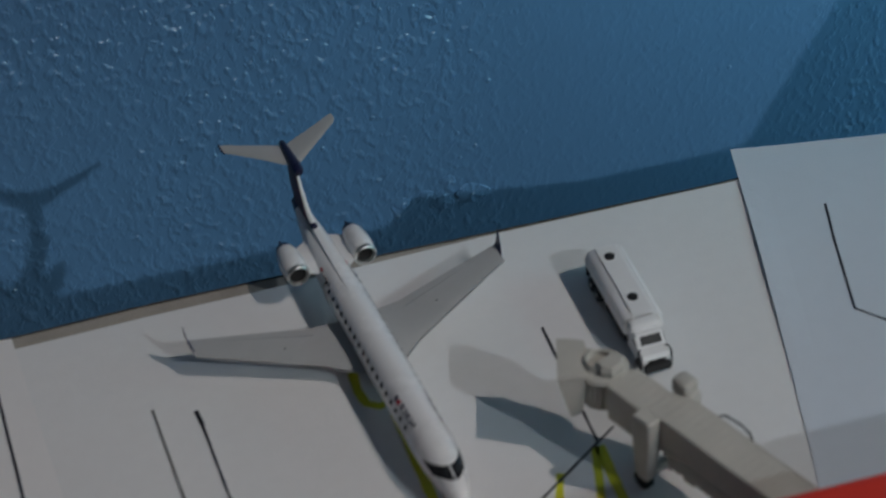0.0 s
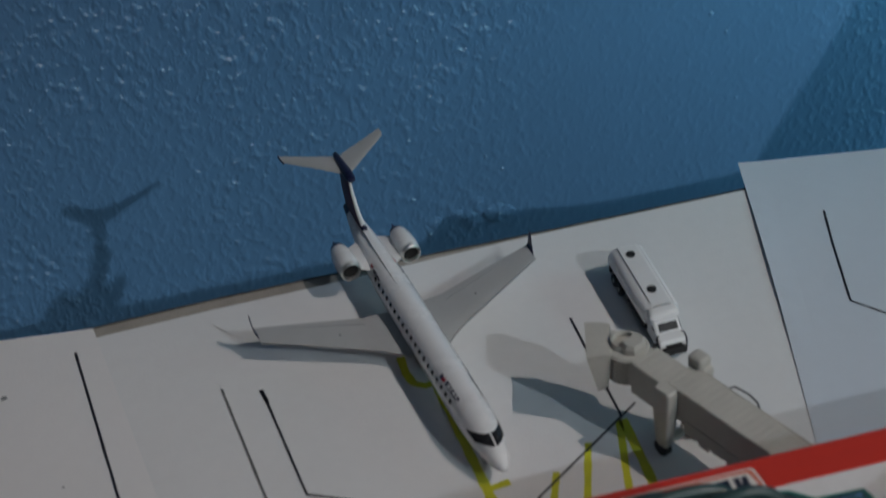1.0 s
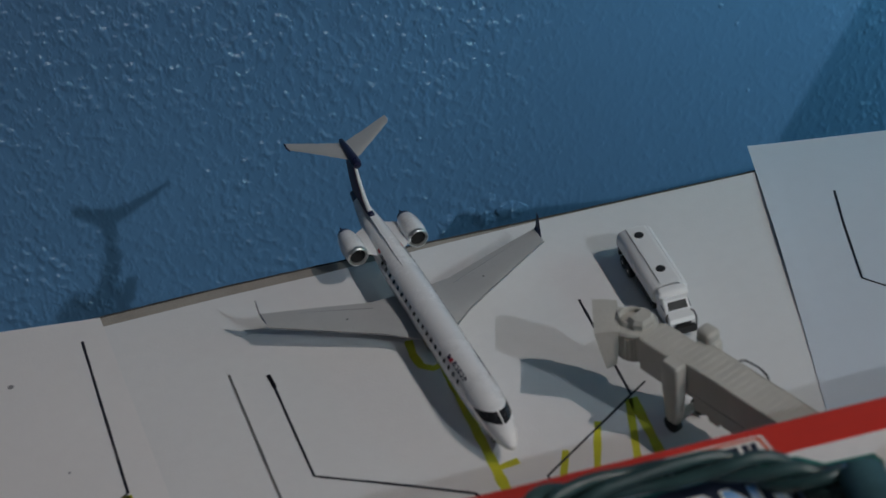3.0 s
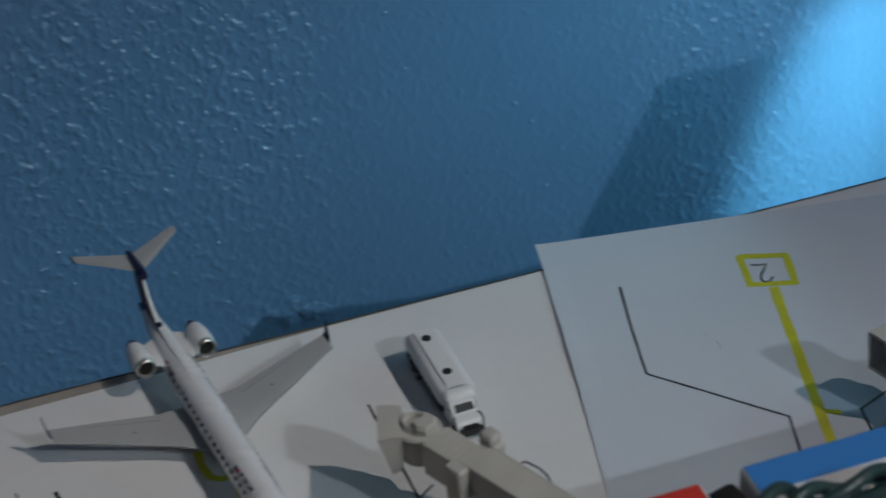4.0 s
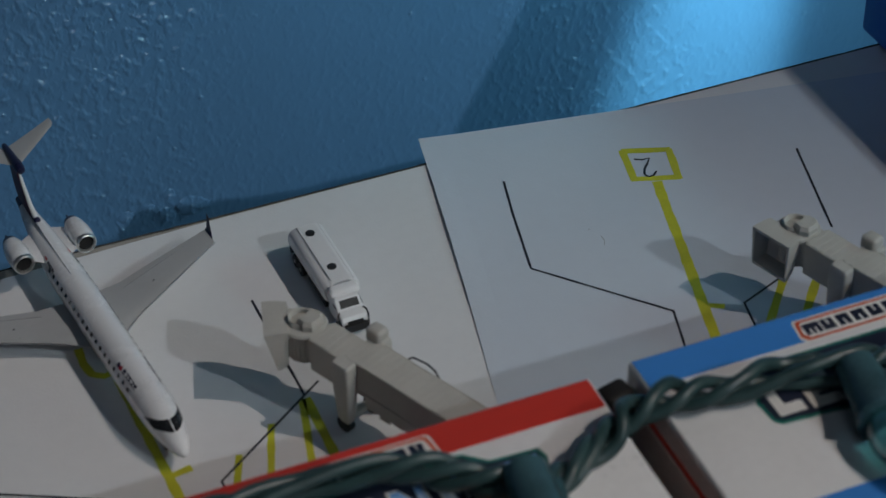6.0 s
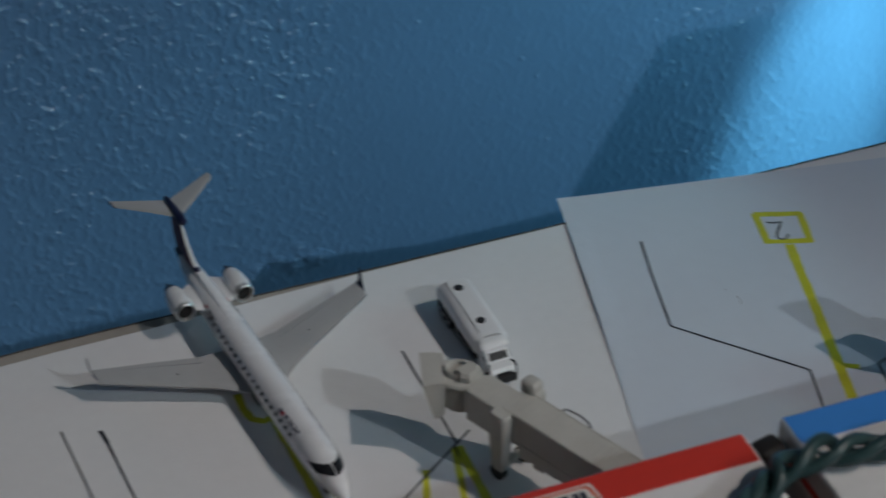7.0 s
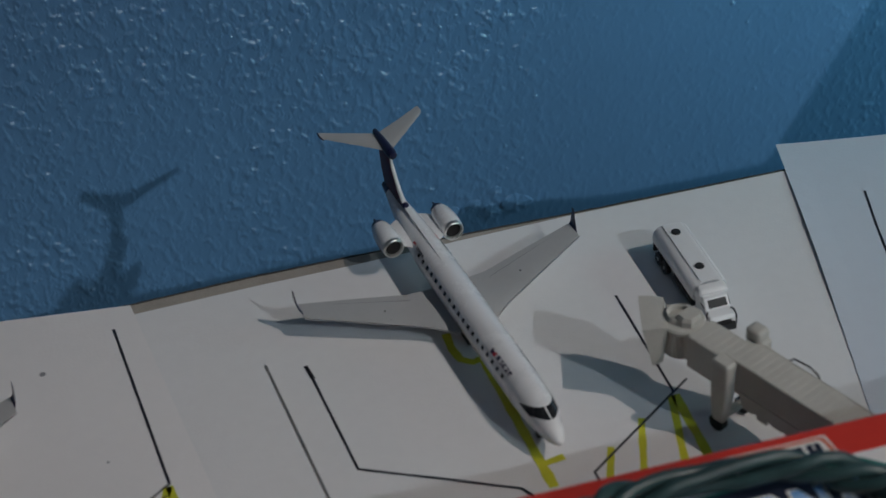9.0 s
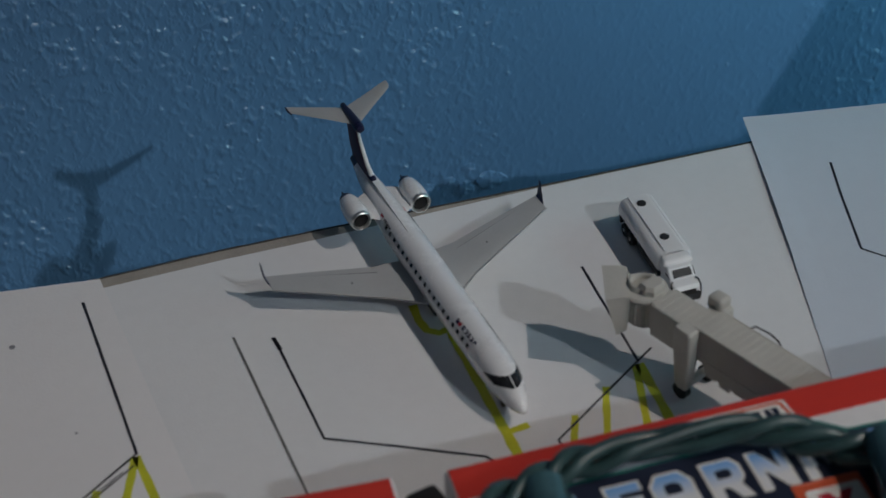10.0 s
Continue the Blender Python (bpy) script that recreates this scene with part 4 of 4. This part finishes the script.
def car_box(x0, y_back, strip, label, title=(), small=False, turn=0.0, deep=0.78):
    w, d = 9.1, 5.4
    b = thing("toy_car_box", (x0, y_back, TOP + 0.034), label, "box", "row of toy car boxes", turn)
    h = BOX_H - TOP - 0.034
    body = part("carton", block(bmesh.new(), (w / 2, -d / 2, h / 2), (w, d, h), 0.07, 3), M_BOXWHITE, b, "silver-white printed carton", smooth=True)
    # coloured band that wraps from the top onto the back
    bm = bmesh.new()
    prof = [(-deep, h + 0.002), (-deep, h + 0.008), (-0.07, h + 0.008), (-0.02, h - 0.015), (0.008, h - 0.07), (0.008, h - 2.0), (0.002, h - 2.0), (0.002, h - 0.07), (-0.025, h - 0.02), (-0.07, h + 0.002)]
    loft(bm, [[V(x, y, z) for y, z in prof] for x in (0.06, w - 0.06)])
    part("colour_band", bm, strip, b, smooth=False)
    for x in (0.0, w):
        sx = -0.004 if x == 0 else 0.004
        # the left side takes the lightened copy to offset shade in the gap
        part("side_print", block(bmesh.new(), (x + sx, -d / 2, h / 2), (0.006, d - 0.2, h - 0.2)), M_BOXSIDE_LIT if x == 0 else M_BOXSIDE, b)
        part("edge_stripe", block(bmesh.new(), (x + sx * 2, -d / 2, h - 0.62), (0.006, d - 0.3, 0.16)), M_BOXRED, b)
        part("edge_stripe", block(bmesh.new(), (x + sx * 2, -d / 2, h - 0.78), (0.006, d - 0.3, 0.08)), M_PLATE, b)
    # brand plate: plain bars on a white plate with an orange rim
    cx = w / 2
    for name, ww, dd, zz, mat in (("plate_rim", 2.95, 0.60, 0.0105, M_PLATE), ("plate_rim", 2.86, 0.53, 0.0125, M_ORANGE), ("brand_plate", 2.72, 0.42, 0.0145, M_PLATE)):
        bm = bmesh.new()
        pts = [(-ww / 2 + 0.1, -dd / 2), (ww / 2 - 0.1, -dd / 2), (ww / 2, -dd / 2 + 0.12), (ww / 2 - 0.06, dd / 2 - 0.03), (ww / 2 - 0.12, dd / 2), (-ww / 2 + 0.12, dd / 2), (-ww / 2 + 0.06, dd / 2 - 0.03), (-ww / 2, -dd / 2 + 0.12)]
        loft(bm, [[V(cx + px, 0.26 - deep + py, h + z) for px, py in pts] for z in (0.006, zz)])
        part(name, bm, mat, b)
    for k in range(8):
        ww = 0.25 if k else 0.33
        part("lettering_bar", block(bmesh.new(), (cx - 1.13 + k * 0.32, 0.26 - deep, h + 0.016), (ww, 0.28, 0.006)), M_TITLE, b)
        for j in range(2 if k == 0 else 1):
            part("lettering_gap", block(bmesh.new(), (cx - 1.13 + k * 0.32 + (0.11 * j - 0.055 if k == 0 else 0), 0.26 - deep + (0.07 if k % 3 == 1 else -0.07), h + 0.019), (0.03, 0.15, 0.003)), M_PLATE, b)
    # title panel
    bm = bmesh.new()
    outline = [(1.48, -1.25), (1.50, -2.27), (1.56, -2.33), (2.62, -2.40), (2.70, -3.55), (7.10, -3.55), (7.62, -1.50), (7.55, -1.26), (6.7, -1.22), (6.3, -0.90), (1.62, -0.98)]
    if small:
        outline = [(1.55, -1.85), (1.60, -2.36), (1.72, -2.48), (3.0, -2.58), (3.4, -3.3), (7.6, -3.3), (7.6, -1.0), (2.0, -1.0)]
    loft(bm, [[V(px, py, h + z) for px, py in outline] for z in (0.001, 0.010)])
    part("title_panel", bm, M_TEAL, b, "dark teal-rimmed title panel")
    bm = bmesh.new()
    inner = [(1.55, -1.27), (1.57, -2.22), (1.61, -2.27), (2.68, -2.34), (2.76, -3.48), (7.05, -3.48), (7.54, -1.50), (7.48, -1.32), (6.66, -1.29), (6.26, -0.97), (1.67, -1.05)]
    if small:
        inner = [(1.63, -1.83), (1.67, -2.33), (1.77, -2.41), (3.05, -2.51), (3.45, -3.24), (7.53, -3.24), (7.53, -1.07), (2.05, -1.07)]
    loft(bm, [[V(px, py, h + z) for px, py in inner] for z in (0.004, 0.014)])
    part("title_panel", bm, M_TITLE, b, "dark navy title panel")
    for char, x0, x1, y0, y1, mat in title:
        printed_letter(char, x0, x1, y0, y1, h + 0.018, 0.0, M_PLATE, b)
        printed_letter(char, x0 + 0.04, x1 - 0.04, y0 + 0.04, y1 - 0.04, h + 0.023, -0.01, mat, b)
    part("picture_panel", block(bmesh.new(), (w / 2, -4.76, h + 0.002), (w - 0.5, 1.06, 0.010), 0.003, 1), M_BOXBLUE if strip is M_BOXBLUE else M_BOXSIDE, b, "printed picture panel")
    return b


WORDS = [(c, x0, x1, -2.19, -1.26, M_LETTER) for c, x0, x1 in (("L", 1.64, 2.22), ("E", 2.30, 2.95), ("A", 3.05, 3.80), ("R", 3.98, 4.66), ("N", 4.80, 5.46), ("I", 5.62, 5.82))]
WORDS += [(c, x0, x1, -3.38, -2.42, M_GOLD) for c, x0, x1 in (("B", 2.80, 3.48), ("L", 3.60, 4.16), ("O", 4.28, 5.02))]
mid_box = car_box(-5.26, -11.0, M_BOXRED, "red and white toy car box lying on the apron edge", WORDS)
hz = BOX_H - TOP - 0.034
part("title_tile", block(bmesh.new(), (5.82, -2.84, hz + 0.018), (1.18, 1.24, 0.012), 0.02, 1), M_ORANGE, mid_box, "orange square title tile")
part("title_tile", block(bmesh.new(), (5.86, -2.88, hz + 0.024), (0.94, 0.92, 0.008), 0.02, 1), M_PLATE, mid_box)
printed_letter("X", 5.55, 6.17, -3.22, -2.54, hz + 0.032, 0.0, M_RED, mid_box)
part("title_panel", loft(bmesh.new(), [[V(px, py, hz + z) for px, py in ((6.70, -1.58), (7.44, -1.54), (7.46, -1.36), (6.82, -1.38))] for z in (0.015, 0.02)]), M_SKY, mid_box, "small blue title corner")
for k in (0, 1):
    part("title_mark", loft(bmesh.new(), [[V(5.62 + 0.3 * k + px, -1.35 + py, hz + z) for px, py in ((0, 0), (0.14, 0), (0.26, -0.55), (0.12, -0.55))] for z in (0.012, 0.02)]), M_LETTER, mid_box)
car_box(-15.18, -10.33, M_BOXRED, "red and white toy car box lying slightly askew", [], turn=-3.4, deep=1.06)
car_box(4.62, -10.9, M_BOXBLUE, "blue and silver toy car box lying on the apron edge", [("L", 1.78, 2.30, -2.32, -1.45, M_PLATE), ("E", 2.42, 3.02, -2.36, -1.48, M_PLATE)], True)

for x, y in ((4.22, -11.28), (-5.66, -11.32)):
    flap = block(bmesh.new(), (0, 0, 1.50), (0.62, 0.50, 3.0), 0.12, 3, turn=14)
    tagged(part("card_flap", flap, M_DARK, m=Matrix.Translation(V(x, y, TOP + 0.036)), smooth=True), "dark folded card flap between two toy boxes", "card flap", "card flaps")

# ---- the blue box at the far right ----
bb = thing("toy_box", (16.75, 0.85, TOP + 0.05), "deep blue glossy toy box lying on the paper sheet", "box")
part("shell", block(bmesh.new(), (6, -5.5, 2.25), (12, 11, 4.5), 0.15, 3), M_BLUEBOX, bb, smooth=True)


# ---- the string of lights lying over the boxes ----
def light_string(points, turns, label):
    g = thing("light_string", (0, 0, BOX_H), label, "string lights")
    path = smooth_line([(x, y, z - BOX_H) for x, y, z in points], 14)
    for k in range(3):
        strand = []
        for i, p in enumerate(path):
            a = 2 * math.pi * (turns * i / len(path) + k / 3 + 0.30 * noise.noise(p * 0.45) + 0.10 * noise.noise(p * 1.1 + Vector((0, k * 5.0, 0))))
            d = (path[min(i + 1, len(path) - 1)] - path[max(i - 1, 0)]).normalized()
            side = d.cross(Vector((0, 0, 1))).normalized()
            up = side.cross(d)
            rr = 0.205 * (1 + 0.60 * noise.noise(p * 0.55 + Vector((k * 3.0, 0, 0))) + 0.45 * noise.noise(p * 0.3))
            strand.append(p + rr * (math.cos(a) * side + math.sin(a) * up))
        part("cord", tube(bmesh.new(), strand, 0.122, 12), M_WIRE, g, "dark green plastic cord", smooth=True)
    return g


def light_socket(place, tilt, turn, k=1.0):
    s = thing("light_socket", place, "dark teal lamp socket with glass bulb on the light string", "string light", "lamp sockets")
    s.matrix_world = pose(place[0] * CM, place[1] * CM, place[2] * CM, tilt, 0, turn)
    part("socket", turned(bmesh.new(), [(-0.9 * k, 0.26 * k), (-0.85 * k, 0.33 * k), (-0.2 * k, 0.36 * k), (0.2 * k, 0.42 * k), (0.3 * k, 0.45 * k), (0.34 * k, 0.40 * k)], 28), M_SOCKET, s, smooth=True)
    part("bulb", turned(bmesh.new(), [(0.30 * k, 0.30 * k), (0.5 * k, 0.36 * k), (0.8 * k, 0.37 * k), (1.2 * k, 0.26 * k), (1.5 * k, 0.12 * k), (1.58 * k, 0.02)], 28), M_BULB, s, smooth=True)
    part("clip", block(bmesh.new(), (0.36 * k, 0, -0.2 * k), (0.10 * k, 0.25 * k, 0.7 * k), 0.04), M_SOCKET, s)
    return s


light_string([(-10.5, -13.4, 3.5), (-8.6, -12.55, 3.5), (-7.5, -12.4, 3.58), (-6.4, -12.45, 3.6), (-5.5, -12.75, 3.6), (-4.8, -12.4, 3.6), (-4.1, -12.2, 3.62), (-3.1, -11.97, 3.62), (-1.7, -11.92, 3.62), (-0.4, -12.12, 3.62), (0.6, -12.62, 3.6), (1.3, -13.15, 3.55), (1.9, -13.5, 3.55),
              (2.5, -13.28, 3.6), (3.3, -12.8, 3.6), (4.0, -12.45, 3.6), (4.9, -12.42, 3.58), (5.8, -12.55, 3.55), (6.8, -12.62, 3.55), (7.9, -12.9, 3.6), (9.0, -13.3, 3.6), (10.6, -13.7, 3.6)], 7.5, "twisted dark green light cord lying across the boxes")
light_socket((1.50, -14.2, 3.74), 90, -8, 1.2)
light_socket((7.75, -14.0, 3.66), 90, -10, 1.15)
light_socket((-4.15, -13.25, 3.66), 90, -12, 1.1)
light_socket((-7.4, -13.4, 3.62), 90, 25)
